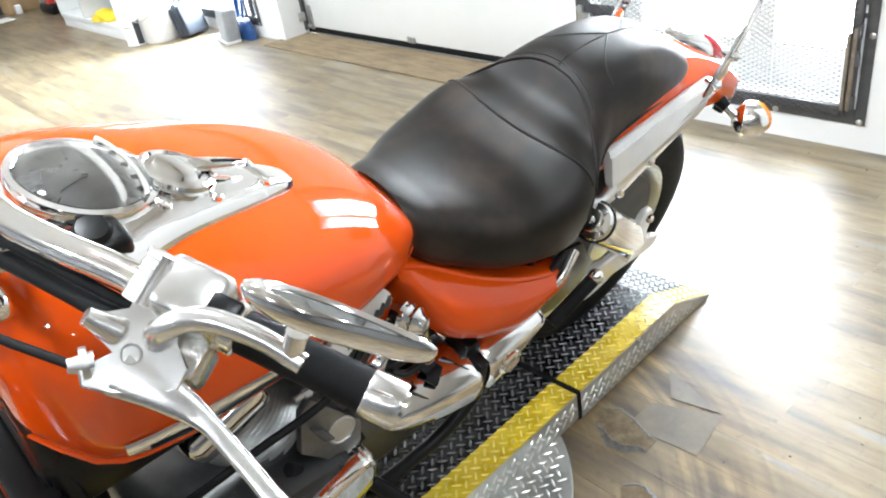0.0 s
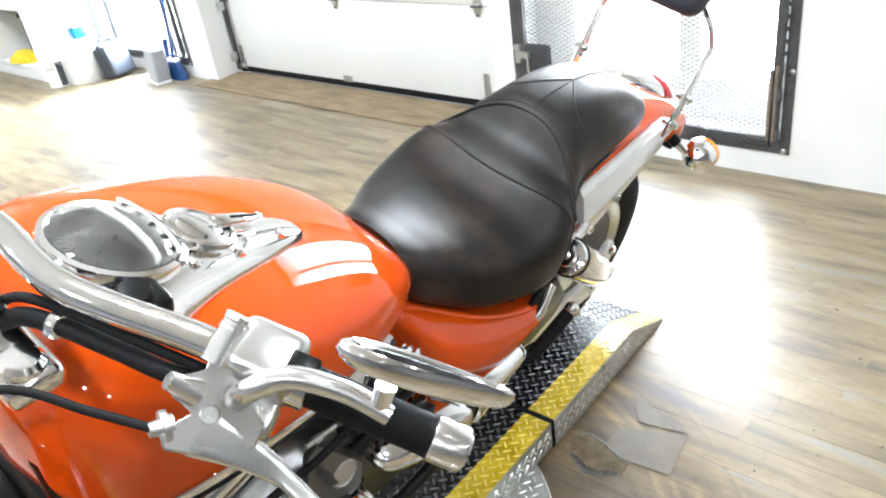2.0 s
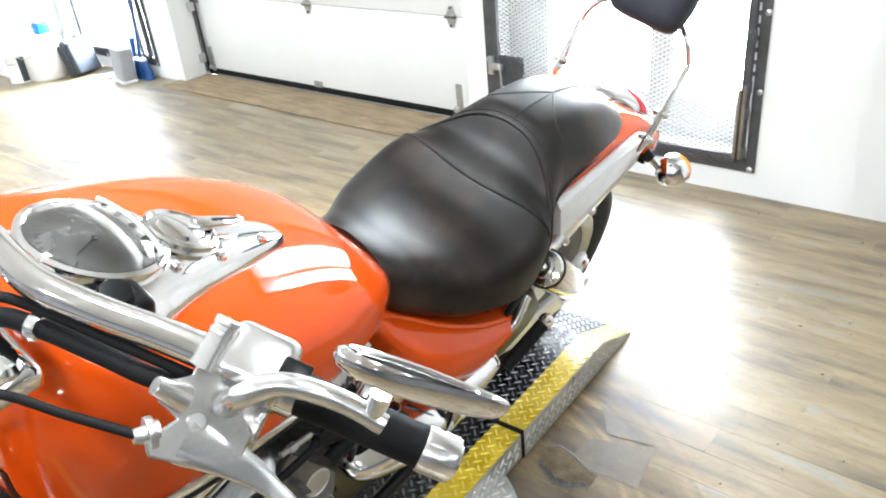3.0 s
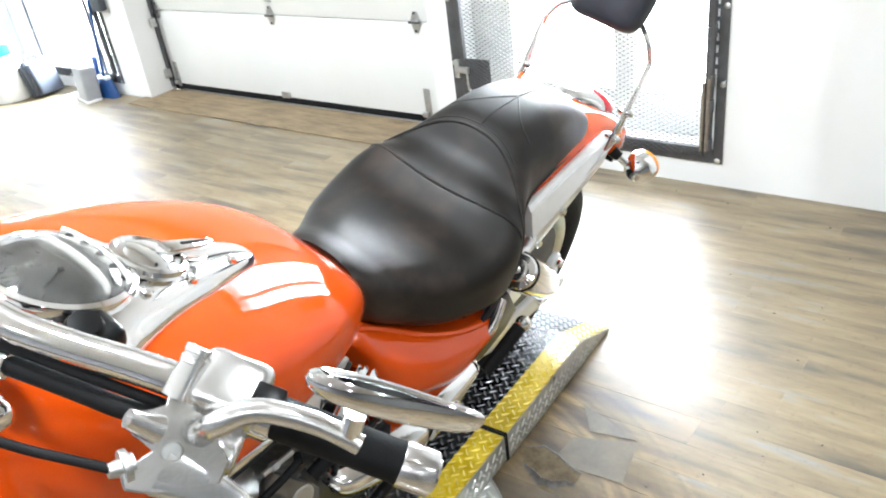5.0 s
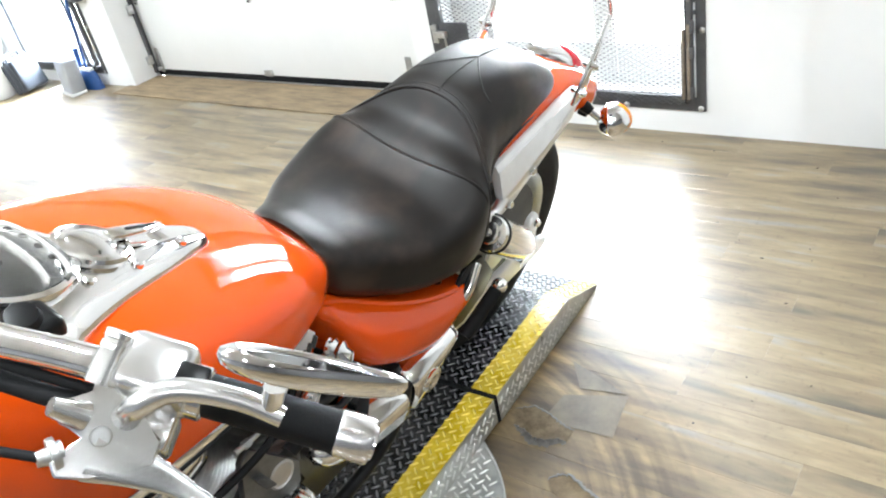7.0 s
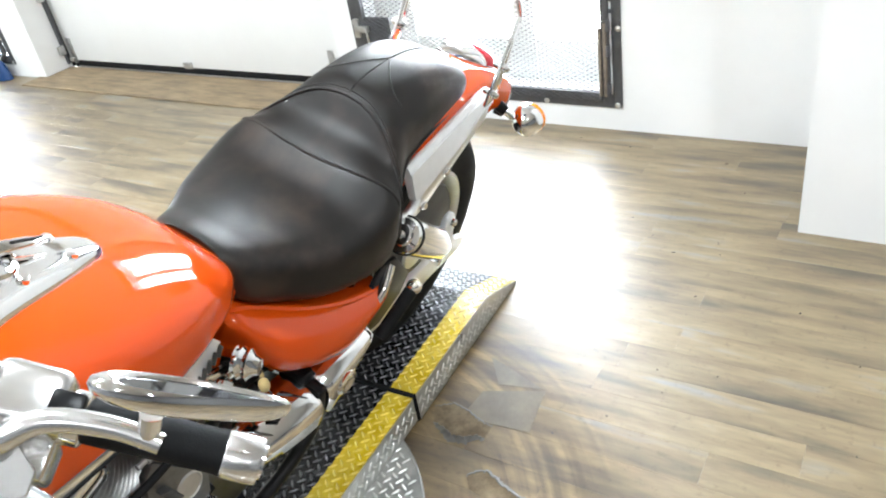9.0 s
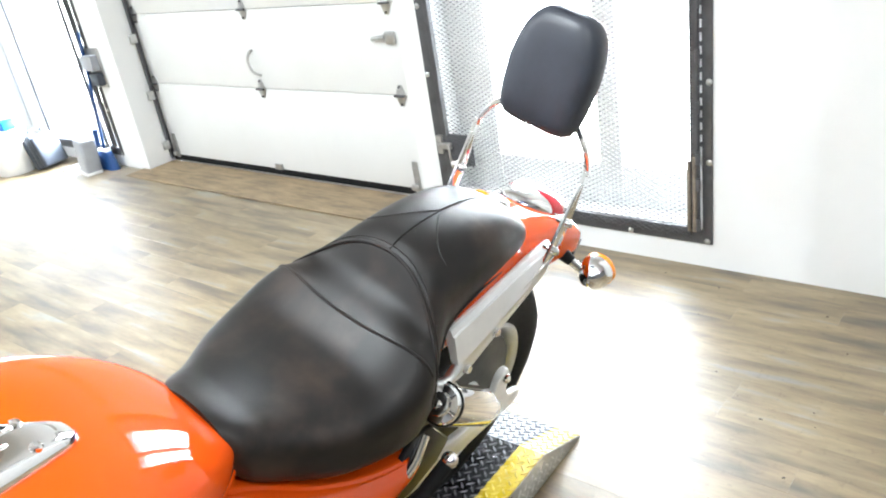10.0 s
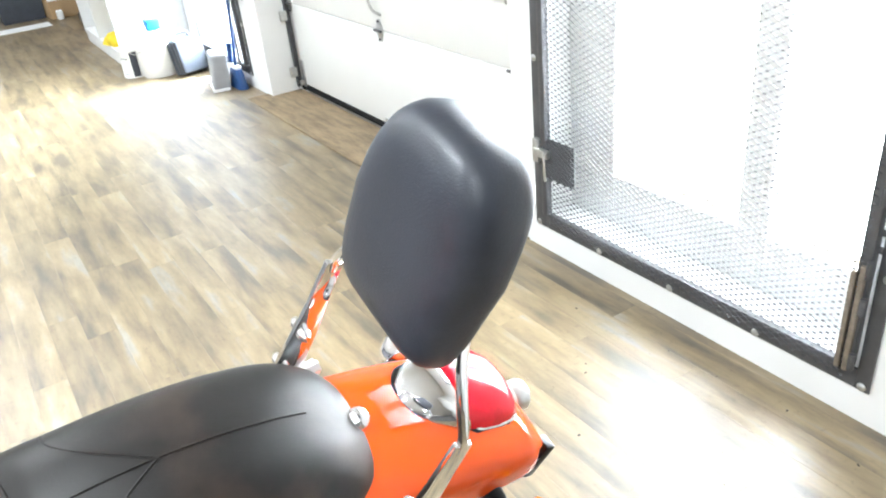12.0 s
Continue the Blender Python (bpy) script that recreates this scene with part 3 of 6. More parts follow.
# rear fender
FENDER = [(0.36, 0.78, 0.70, 0.58, 0.085), (0.46, 0.80, 0.722, 0.62, 0.100), (0.55, 0.81, 0.740, 0.64, 0.107), (0.7, 0.808, 0.748, 0.65, 0.109), (0.82, 0.784, 0.724, 0.64, 0.107), (0.92, 0.750, 0.686, 0.63, 0.106),
          (1.0, 0.707, 0.655, 0.605, 0.101), (1.035, 0.68, 0.64, 0.595, 0.092), (1.05, 0.645, 0.625, 0.59, 0.075)]


def fender_top(x, y):
    top, wide, bottom, hw = interp(FENDER, x)
    return wide + (top - wide) * max(0.0, 1 - min(1, abs(y) / hw) ** 2.4) ** (1 / 2.4)


bm = mesh()
xs = [0.36 + 0.698 * i / 48 for i in range(49)]
loft(bm, [shell_ring(x, *interp(FENDER, x), n_up=2.4, n_down=5.0, seg=48) for x in xs])
fender = part("rear_fender", bm, ORANGE, bike, "orange rear mudguard")
bm = mesh()
add_box(bm, (-0.010, -0.012, -0.034), (0.010, 0.014, 0.034), 0.003, pose(1.062, -0.066, 0.578, 0, 28, 0))
part("plate_bracket", bm, BLACKP, bike)

bm = mesh()
add_lathe(bm, [(0.018, 0.0), (0.024, 0.002), (0.025, 0.018), (0.0235, 0.020), (0.025, 0.022), (0.025, 0.042), (0.022, 0.046), (0.006, 0.046)], axis_at((1.050, 0.022, 0.612), (1, 0, -0.12)), 24)
part("plate_lamp", bm, POLISHED, bike, "ribbed silver number plate lamp")
# tail light
LAMP_Y = 0.014


def lamp_ring(x, w, h, n=20):
    z0 = fender_top(x, 0) - 0.012
    out = []
    for k in range(n):
        a = math.pi * k / (n - 1)
        out.append((x, LAMP_Y + w * math.cos(a), z0 + h * max(0, math.sin(a)) ** 0.7))
    return out + [(x, LAMP_Y - w, z0 - 0.014), (x, LAMP_Y + w, z0 - 0.014)]


def lamp_body(name, rows, mat, parent, label=""):
    bm = mesh()
    loft(bm, [lamp_ring(x, w, h) for x, w, h in rows])
    return part(name, bm, mat, parent, label)


TL = [(0.862, 0.012, 0.010), (0.870, 0.03, 0.018), (0.888, 0.048, 0.028), (0.91, 0.060, 0.038), (0.926, 0.064, 0.043), (0.932, 0.065, 0.044)]
light = lamp_body("tail_light", TL, CHROME, bike, "chrome tail light housing with red lens")
lamp_body("lens", [(0.932, 0.0655, 0.0455), (0.940, 0.067, 0.049), (0.955, 0.0685, 0.052), (0.98, 0.068, 0.054), (1.005, 0.063, 0.052), (1.022, 0.054, 0.048), (1.032, 0.036, 0.038)], REDLENS, light, "red tail light lens")
lamp_body("lens_rim", [(0.928, 0.066, 0.020), (0.945, 0.0705, 0.022), (0.985, 0.0705, 0.022), (1.008, 0.066, 0.022), (1.026, 0.056, 0.021), (1.037, 0.038, 0.019)], CHROME, light, "chrome rim under the red lens")
lamp_body("gasket", [(0.856, 0.012, 0.008), (0.866, 0.036, 0.013), (0.886, 0.055, 0.015), (0.94, 0.074, 0.015), (1.0, 0.072, 0.015), (1.03, 0.053, 0.015), (1.042, 0.034, 0.013)], BLACKP, light)

# fender rails, backrest arms and turn signals
for sy in (-1, 1):
    RAIL = [(0.478, 0.113, 0.724, 0.146, 0.652), (0.486, 0.113, 0.727, 0.147, 0.653), (0.56, 0.115, 0.741, 0.147, 0.673), (0.64, 0.116, 0.755, 0.146, 0.696), (0.72, 0.116, 0.766, 0.144, 0.719), (0.80, 0.117, 0.771, 0.140, 0.742)]
    bm = mesh()
    rings = []
    for i in range(27):
        x = 0.478 + 0.322 * i / 26
        yt, zt, yb, zb = interp(RAIL, x)
        ring = [(yt - 0.010, zt - 0.006), (yt - 0.003, zt), (yt + 0.003, zt - 0.001), (yt + 0.010, zt - 0.011), (yt + 0.014, zt - 0.012), (yb - 0.002, zb + 0.008), (yb, zb + 0.002), (yb - 0.003, zb - 0.002), (yb - 0.018, zb), (yt - 0.006, zt - 0.02)]
        rings.append([(x, sy * y, z) for y, z in ring])
    loft(bm, rings)
    rail = part("fender_rail", bm, SATIN, bike, "bright silver fender rail", angle=22)
    bm = mesh()
    add_slab(bm, rounded([(0.488, 0.600), (0.53, 0.606), (0.77, 0.716), (0.775, 0.748), (0.62, 0.700), (0.482, 0.640)], 0.008), Matrix.Translation((0, 0.138 * sy + 0.005, 0)) @ pose(0, 0, 0, 90, 0, 0), 0.010, 0.002)
    part("rail_strut", bm, POLISHED, rail)
    for x, z in ((0.598, 0.661), (0.512, 0.620)):
        bm = mesh()
        add_lathe(bm, [(0.011, 0), (0.011, 0.006), (0.007, 0.012), (0.002, 0.012)], axis_at((x, sy * 0.142, z), (0, sy, 0.3)), 16)
        part("rail_bolt", bm, CHROME, rail)
    bm = mesh()
    add_slab(bm, [(0.728, 0.765), (0.775, 0.765), (0.80, 0.83), (0.822, 0.90), (0.836, 0.94), (0.816, 0.95), (0.79, 0.89), (0.76, 0.83)], Matrix.Translation((0, sy * 0.134 - 0.010, 0)) @ pose(0, 0, 0, 90, 0, 0), 0.008, 0.002)
    add_tube(bm, smooth_path([(0.824, sy * 0.134 - 0.014, 0.935), (0.828, sy * 0.130 - 0.014, 0.955), (0.834, sy * 0.112 - 0.014, 0.985), (0.846, sy * 0.09 - 0.014, 1.0), (0.866, sy * 0.065 - 0.014, 1.01)]), 0.0085, 10, squash=0.7)
    arm = part("backrest_arm", bm, CHROME, bike, "chrome backrest arm")
    for x, z in ((0.752, 0.79), (0.78, 0.845)):
        for side in (-1, 1):
            bm = mesh()
            add_lathe(bm, [(0.009, 0), (0.009, 0.007), (0.005, 0.014), (0.002, 0.014)], axis_at((x, sy * 0.134 - 0.014 + side * 0.004, z), (0, side, 0)), 12)
            part("arm_bolt", bm, CHROME, arm)
    # turn signal
    c = Vector((0.945, sy * 0.172, 0.612))
    bm = mesh()
    add_lathe(bm, [(0.006, -0.012), (0.02, -0.006), (0.032, 0.008), (0.039, 0.026), (0.041, 0.045)], axis_at(c, (1, 0, 0.05)), 28)
    signal = part("turn_signal", bm, CHROME, bike, "bullet-shaped chrome turn signal with amber lens")
    bm = mesh()
    add_lathe(bm, [(0.0415, 0.045), (0.042, 0.056), (0.034, 0.066), (0.015, 0.071), (0.003, 0.072)], axis_at(c, (1, 0, 0.05)), 28)
    part("lens", bm, AMBER, signal, "amber lens")
    bm = mesh()
    add_tube(bm, [(0.943, sy * 0.092, 0.647), (0.949, sy * 0.12, 0.633)], [0.017, 0.013], 12)
    part("stalk_base", bm, BLACKP, signal)
    bm = mesh()
    add_tube(bm, [(0.949, sy * 0.118, 0.634), (0.957, sy * 0.15, 0.617)], 0.010, 12)
    part("stalk", bm, CHROME, signal)

# backrest pad
def pad_outline(k, n=56):
    """Straight lower half with rounded corners and a domed, narrower top; k shrinks it."""
    out = []
    for i in range(n):
        a = 2 * math.pi * i / n
        c, q = math.cos(a), math.sin(a)
        e = 0.34 if q < 0 else 0.50
        y = 0.099 * math.copysign(abs(c) ** e, c)
        z = (0.120 if q < 0 else 0.116) * math.copysign(abs(q) ** e, q)
        y *= 1.0 - 0.27 * max(0, (z + 0.02) / 0.136) ** 1.6
        y *= 1.0 - 0.10 * max(0, (-z - 0.01) / 0.11)
        out.append((y * k, z * k))
    return out


PADM = pose(0.866, -0.012, 1.098, 0, 14, 0)
def pad_depth(d, z):
    """The back of the pad tapers towards its lower edge."""
    if d < -0.01:
        return d
    t = max(0.0, min(1.0, (z + 0.12) / 0.20))
    return -0.01 + (d + 0.01) * (0.12 + 0.88 * t)


PAD = ((-0.050, 0.30), (-0.0495, 0.55), (-0.048, 0.70), (-0.0445, 0.82), (-0.039, 0.90), (-0.031, 0.955), (-0.022, 0.985), (-0.012, 1.0), (0.002, 0.996), (0.014, 0.98), (0.025, 0.95), (0.033, 0.90), (0.037, 0.80), (0.038, 0.65))
bm = mesh()
loft(bm, [[PADM @ Vector((pad_depth(d, z), y, z)) for y, z in pad_outline(k)] for d, k in PAD])
pad = part("backrest_pad", bm, SLATE, bike, "dark slate-blue padded vinyl backrest", angle=60)

BARREL_DARK = material("dark_crankcase_alloy", (0.12, 0.12, 0.12), 0.4, 0.8, vary=0.2, scale=20)
DISC = material("dark_grey_disc", (0.07, 0.07, 0.068), 0.55, 0.2, vary=0.2, scale=20)
# rear wheel
def add_hoop(bm, profile, m, seg):
    """A closed profile turned round the z axis of m, open in the middle."""
    loft(bm, [[m @ Vector((r * math.cos(2 * math.pi * k / seg), r * math.sin(2 * math.pi * k / seg), h)) for k in range(seg)] for r, h in profile + profile[:1]], cap=False)
    bmesh.ops.remove_doubles(bm, verts=bm.verts[:], dist=0.0001)


WH = Matrix.Translation((0.66, 0, 0.338)) @ pose(0, 0, 0, 90, 0, 0)
bm = mesh()
add_hoop(bm, [(0.205, -0.07), (0.225, -0.08), (0.26, -0.086), (0.295, -0.08), (0.318, -0.058), (0.330, -0.02), (0.332, 0), (0.330, 0.02), (0.318, 0.058), (0.295, 0.08), (0.26, 0.086), (0.225, 0.08), (0.205, 0.07)], WH, 72)
rw = part("rear_wheel", bm, RUBBER, bike, "black rear tyre on a silver rim")
bm = mesh()
add_hoop(bm, [(0.216, -0.076), (0.209, -0.081), (0.201, -0.074), (0.188, -0.04), (0.188, 0.04), (0.201, 0.074), (0.209, 0.081), (0.216, 0.076)], WH, 64)
part("rim", bm, CAST, rw)
for k in range(5):
    bm = mesh()
    a = 2 * math.pi * k / 5 + 0.3
    add_tube(bm, [WH @ Vector((r * math.cos(a + tw), r * math.sin(a + tw), 0)) for r, tw in ((0.03, 0.0), (0.1, 0.08), (0.19, 0.0))], [0.03, 0.016, 0.022], 10)
    part("spoke", bm, SATIN, rw)
bm = mesh()
add_lathe(bm, [(0.055, -0.08), (0.06, -0.06), (0.05, 0), (0.06, 0.06), (0.055, 0.08)], WH, 28)
part("hub", bm, SATIN, rw)
bm = mesh()
add_tube(bm, [(0.66, -0.15, 0.338), (0.66, 0.15, 0.338)], 0.012, 14)
part("axle", bm, CHROME, rw)

bm = mesh()
add_lathe(bm, [(0.04, -0.006), (0.176, -0.006), (0.180, 0.0), (0.176, 0.006), (0.04, 0.006)], WH @ Matrix.Translation((0, 0, 0.066)), 56)
part("drive_disc", bm, DISC, rw, "dark grey disc")

# swing arm, shock absorbers, exhaust
for sy in (-1, 1):
    bm = mesh()
    add_slab(bm, [(0.22, 0.33), (0.40, 0.30), (0.56, 0.275), (0.80, 0.262), (0.83, 0.275), (0.828, 0.30), (0.77, 0.325), (0.752, 0.36), (0.748, 0.42), (0.735, 0.442), (0.712, 0.442), (0.70, 0.425), (0.69, 0.37), (0.66, 0.345), (0.60, 0.345), (0.5, 0.36), (0.22, 0.41)],
             Matrix.Translation((0, sy * 0.112 if sy < 0 else 0.132, 0)) @ pose(0, 0, 0, 90, 0, 0), 0.02, 0.006)
    sw = part("swing_arm", bm, SATIN, bike, "silver swing arm")
    bm = mesh()
    add_lathe(bm, [(0.012, 0), (0.012, 0.008), (0.006, 0.013), (0.002, 0.013)], axis_at((0.724, sy * 0.132, 0.42), (0, sy, 0)), 14)
    part("arm_bolt", bm, CHROME, sw)
    top, low = Vector((0.392, sy * 0.164, 0.634)), Vector((0.62, sy * 0.164, 0.432))
    d = (low - top).normalized()
    bm = mesh()
    add_lathe(bm, [(0.026, -0.004), (0.036, 0.0), (0.041, 0.008), (0.042, 0.02), (0.042, 0.205), (0.039, 0.222), (0.030, 0.232), (0.024, 0.236), (0.022, 0.29)], axis_at(top + 0.02 * d, d), 32)
    shock = part("shock_absorber", bm, CHROME, bike, "bright silver shock absorber with a chrome cap")
    bm = mesh()
    add_lathe(bm, [(0.042, 0.006), (0.0435, 0.010), (0.042, 0.014)], axis_at(top + 0.02 * d, d), 32)
    part("shock_band", bm, BLACKP, shock)
    bm = mesh()
    add_lathe(bm, [(0.038, 0.0), (0.036, 0.005), (0.024, 0.008), (0.022, 0.016), (0.016, 0.018), (0.004, 0.018)], axis_at(top + 0.022 * d, -d), 32)
    part("shock_cap", bm, CHROME, shock, "chrome shock cap")
    bm = mesh()
    add_lathe(bm, [(0.009, 0), (0.009, 0.006), (0.004, 0.009)], axis_at(top + 0.004 * d, -d), 14)
    part("shock_bolt", bm, CHROME, shock)
    bm = mesh()
    add_tube(bm, smooth_path([(0.40, sy * 0.12, 0.66), (0.415, sy * 0.14, 0.645), (0.45, sy * 0.145, 0.635), (0.49, sy * 0.14, 0.645)]), 0.012, 10)
    part("shock_mount", bm, POLISHED, shock)
for k, (z0, y0) in enumerate(((0.23, 0.21), (0.31, 0.25))):
    bm = mesh()
    add_tube(bm, smooth_path([(-0.45 + 0.25 * k, 0.12, 0.42), (-0.42 + 0.25 * k, 0.19, 0.36), (-0.25 + 0.2 * k, y0 - 0.01, z0), (0.1, y0, z0), (0.3, y0, z0)]), 0.024, 14)
    add_tube(bm, [(0.28, y0, z0), (0.34, y0, z0), (1.02 - 0.05 * k, y0, z0 + 0.02), (1.06 - 0.05 * k, y0, z0 + 0.02)], [0.026, 0.042, 0.044, 0.040], 20)
    part("exhaust_pipe", bm, CHROME, bike, "chrome exhaust pipe")

# side covers
SC = [(-0.02, 0.050, 0.688, 0.085, 0.655), (-0.005, 0.070, 0.690, 0.120, 0.640), (0.02, 0.080, 0.683, 0.150, 0.605), (0.052, 0.092, 0.665, 0.174, 0.576), (0.12, 0.125, 0.625, 0.190, 0.54),
      (0.215, 0.150, 0.575, 0.192, 0.497), (0.30, 0.160, 0.54, 0.182, 0.485), (0.345, 0.160, 0.528, 0.170, 0.49), (0.356, 0.152, 0.520, 0.158, 0.492)]
for sy in (-1, 1):
    bm = mesh()
    rings = []
    for i in range(48):
        x = -0.02 + 0.376 * i / 47
        yt, zt, yb, zb = interp(SC, x)
        ring = [(yt - 0.035, zt - 0.002), (yt - 0.006, zt + 0.001), (yt, zt - 0.001), (yt + 0.004, zt - 0.006)]
        for k in range(1, 10):
            t = k / 10
            ring.append((yt + (yb - yt) * t + 0.016 * math.sin(math.pi * t), zt + (zb - zt) * t + 0.004 * math.sin(math.pi * t)))
        ring += [(yb, zb - 0.004), (yb - 0.006, zb - 0.028), (yb - 0.024, zb - 0.05), (yb - 0.055, zb - 0.06), (yt - 0.04, zb - 0.05)]
        rings.append([(x, sy * y, z) for y, z in ring])
    loft(bm, rings)
    part("side_cover", bm, ORANGE, bike, "orange painted side cover with a sharp upper edge", angle=30)

BARREL = material("finned_barrel_alloy", (0.36, 0.36, 0.355), 0.38, 0.9, vary=0.2, scale=30)
ENGINE_BLACK = material("black_engine_paint", (0.02, 0.02, 0.021), 0.35, 0.0, vary=0.2, scale=30)
# engine: crankcase, two finned cylinders, covers
bm = mesh()
add_box(bm, (-0.52, -0.12, 0.16), (0.16, 0.13, 0.44), 0.05, None, 3)
engine = part("engine", bm, BARREL_DARK, bike, "grey alloy V-twin engine with chrome covers")
for x0, lean in ((-0.34, -26), (-0.10, 26)):
    M = Matrix.Translation((-0.22 + (0.02 if lean > 0 else -0.02), 0, 0.36)) @ pose(0, 0, 0, 0, lean, 0)
    bm = mesh()
    add_lathe(bm, [(0.075, 0.0), (0.075, 0.25)], M, 36)
    cyl = part("cylinder", bm, ENGINE_BLACK, engine, "black finned cylinder")
    for k in range(14):
        bm = mesh()
        z = 0.03 + 0.0145 * k
        add_lathe(bm, [(0.07, z), (0.099, z + 0.001), (0.102, z + 0.003), (0.099, z + 0.005), (0.07, z + 0.006)], M, 40)
        part("fin", bm, BARREL, cyl)
    bm = mesh()
    add_box(bm, (-0.075, -0.11, 0.235), (0.075, 0.11, 0.30), 0.022, M, 3)
    head = part("cylinder_head", bm, CHROME, engine, "chrome cylinder head cover")
    for y in (-0.075, 0.075):
        bm = mesh()
        add_lathe(bm, [(0.010, 0), (0.010, 0.006), (0.005, 0.01)], M @ Matrix.Translation((0.0, y, 0.30)), 12)
        part("head_bolt", bm, CHROME, head)
# plug lead
bm = mesh()
add_tube(bm, smooth_path([(-0.46, -0.14, 0.555), (-0.341, -0.15, 0.585), (-0.255, -0.152, 0.592), (-0.19, -0.145, 0.60), (-0.12, -0.12, 0.625)]), 0.007, 8)
part("plug_lead", bm, RUBBER, engine)

FLANK = Vector((0, -1, 0.25)).normalized()
bm = mesh()
prism(bm, [(-0.278, -0.146, 0.50), (-0.262, -0.15, 0.582), (-0.240, -0.152, 0.60), (-0.160, -0.150, 0.485), (-0.168, -0.148, 0.44), (-0.22, -0.146, 0.43)], FLANK, 0.016, 0.003)
PLATE_GREY = material("brushed_grey_alloy", (0.20, 0.20, 0.20), 0.42, 0.9, vary=0.2, scale=30, bump=0.1, bump_scale=200)
plate = part("engine_plate", bm, PLATE_GREY, engine, "brushed alloy plate with a round black plug")
bm = mesh()
add_lathe(bm, [(0.027, 0), (0.027, 0.004), (0.0235, 0.006), (0.0215, 0.004)], axis_at((-0.200, -0.156, 0.496), FLANK), 28)
part("plug_rim", bm, CAST, plate)
bm = mesh()
add_lathe(bm, [(0.0215, 0), (0.0215, 0.004), (0.017, 0.0005), (0.004, 0.0005)], axis_at((-0.200, -0.156, 0.496), FLANK), 24)
part("plate_plug", bm, BLACKP, plate)
for k in range(6):
    bm = mesh()
    add_box(bm, (-0.012, -0.006, -0.0022), (0.012, 0.006, 0.0022), 0.001, pose(-0.247 + 0.004 * k, -0.158, 0.548 - 0.0095 * k, 0, 35, 0))
    part("plate_rib", bm, BARREL_DARK, plate)
# steel bolt and black hoses beside the plate
bm = mesh()
add_tube(bm, [(-0.278, -0.15, 0.650), (-0.219, -0.15, 0.645)], 0.0045, 10)
add_tube(bm, [(-0.262, -0.15, 0.6485), (-0.250, -0.15, 0.6475)], 0.0075, 6)
part("long_bolt", bm, ZINC, engine)
for pts, r in (([(-0.17, -0.15, 0.52), (-0.13, -0.152, 0.535), (-0.10, -0.14, 0.50), (-0.09, -0.13, 0.46)], 0.013), ([(-0.20, -0.145, 0.60), (-0.15, -0.15, 0.58), (-0.11, -0.135, 0.56)], 0.011),
               ([(-0.30, -0.15, 0.47), (-0.27, -0.155, 0.44), (-0.22, -0.15, 0.41), (-0.15, -0.15, 0.42)], 0.012)):
    bm = mesh()
    add_tube(bm, smooth_path(pts), r, 12)
    part("hose", bm, RUBBER, engine)
# pale bracket under the rear of the tank, with a ribbed lower edge
bm = mesh()
prism(bm, [(-0.215, -0.132, 0.695), (-0.16, -0.134, 0.725), (-0.098, -0.134, 0.752), (-0.082, -0.132, 0.728), (-0.128, -0.131, 0.690), (-0.19, -0.130, 0.655)], FLANK, 0.010, 0.002)
bracket = part("tank_bracket", bm, SATIN, bike, "pale cast bracket under the tank")
for k in range(9):
    bm = mesh()
    add_box(bm, (-0.0018, -0.004, -0.011), (0.0018, 0.004, 0.011), 0.0008, pose(-0.188 + 0.0115 * k, -0.141, 0.664 + 0.0078 * k, 0, 20, 0))
    part("bracket_rib", bm, DISC, bracket)
# long chrome cover on the left
BRIGHT = material("buffed_chrome", (0.92, 0.92, 0.92), 0.08, 1.0, rough_vary=0.02, scale=30)
def cover(name, pts, y0, y1, mat, bev, label="", parent=None):
    bm = mesh()
    add_slab(bm, rounded(pts), Matrix.Translation((0, y0, 0)) @ pose(0, 0, 0, 90, 0, 0), y0 - y1, bev)
    return part(name, bm, mat, parent or bike, label)


COVER = [(-0.128, 0.150, 0.452, 0.158, 0.449, 0.440), (-0.118, 0.140, 0.466, 0.176, 0.458, 0.425), (-0.09, 0.136, 0.472, 0.190, 0.460, 0.412), (-0.02, 0.140, 0.475, 0.206, 0.460, 0.398), (0.075, 0.145, 0.473, 0.214, 0.456, 0.382), (0.084, 0.147, 0.468, 0.211, 0.452, 0.388)]
REAR_COVER = [(0.112, 0.165, 0.464, 0.203, 0.453, 0.376), (0.120, 0.165, 0.470, 0.207, 0.458, 0.368), (0.19, 0.168, 0.474, 0.204, 0.462, 0.397), (0.265, 0.172, 0.470, 0.196, 0.462, 0.432), (0.280, 0.175, 0.462, 0.188, 0.457, 0.446)]


def cover_top(x, y):
    yi, zi, yo, zo, zl = interp(COVER, x)
    return zi + (zo - zi) * (y - yi) / (yo - yi)


def rounded_cover(table, label):
    """A cast cover lofted along the bike: flat shoulder, rounded outer face."""
    bm = mesh()
    rings = []
    x0, x1 = table[0][0], table[-1][0]
    for i in range(31):
        x = x0 + (x1 - x0) * i / 30
        yi, zi, yo, zo, zl = interp(table, x)
        ring = [(0.09, zi - 0.012), (yi - 0.012, zi - 0.001), (yi, zi), (yi + (yo - yi) * 0.5, (zi + zo) / 2 + 0.001), (yo - 0.006, zo + 0.001), (yo, zo - 0.003), (yo + 0.005, zo - 0.014), (yo + 0.006, (zo + zl) / 2), (yo + 0.002, zl + 0.006), (yo - 0.008, zl - 0.004), (yo - 0.05, zl - 0.02), (0.09, zl - 0.02)]
        rings.append([(x, -y, z) for y, z in ring])
    loft(bm, rings)
    return part("engine_cover", bm, BRIGHT, bike, label, angle=35)


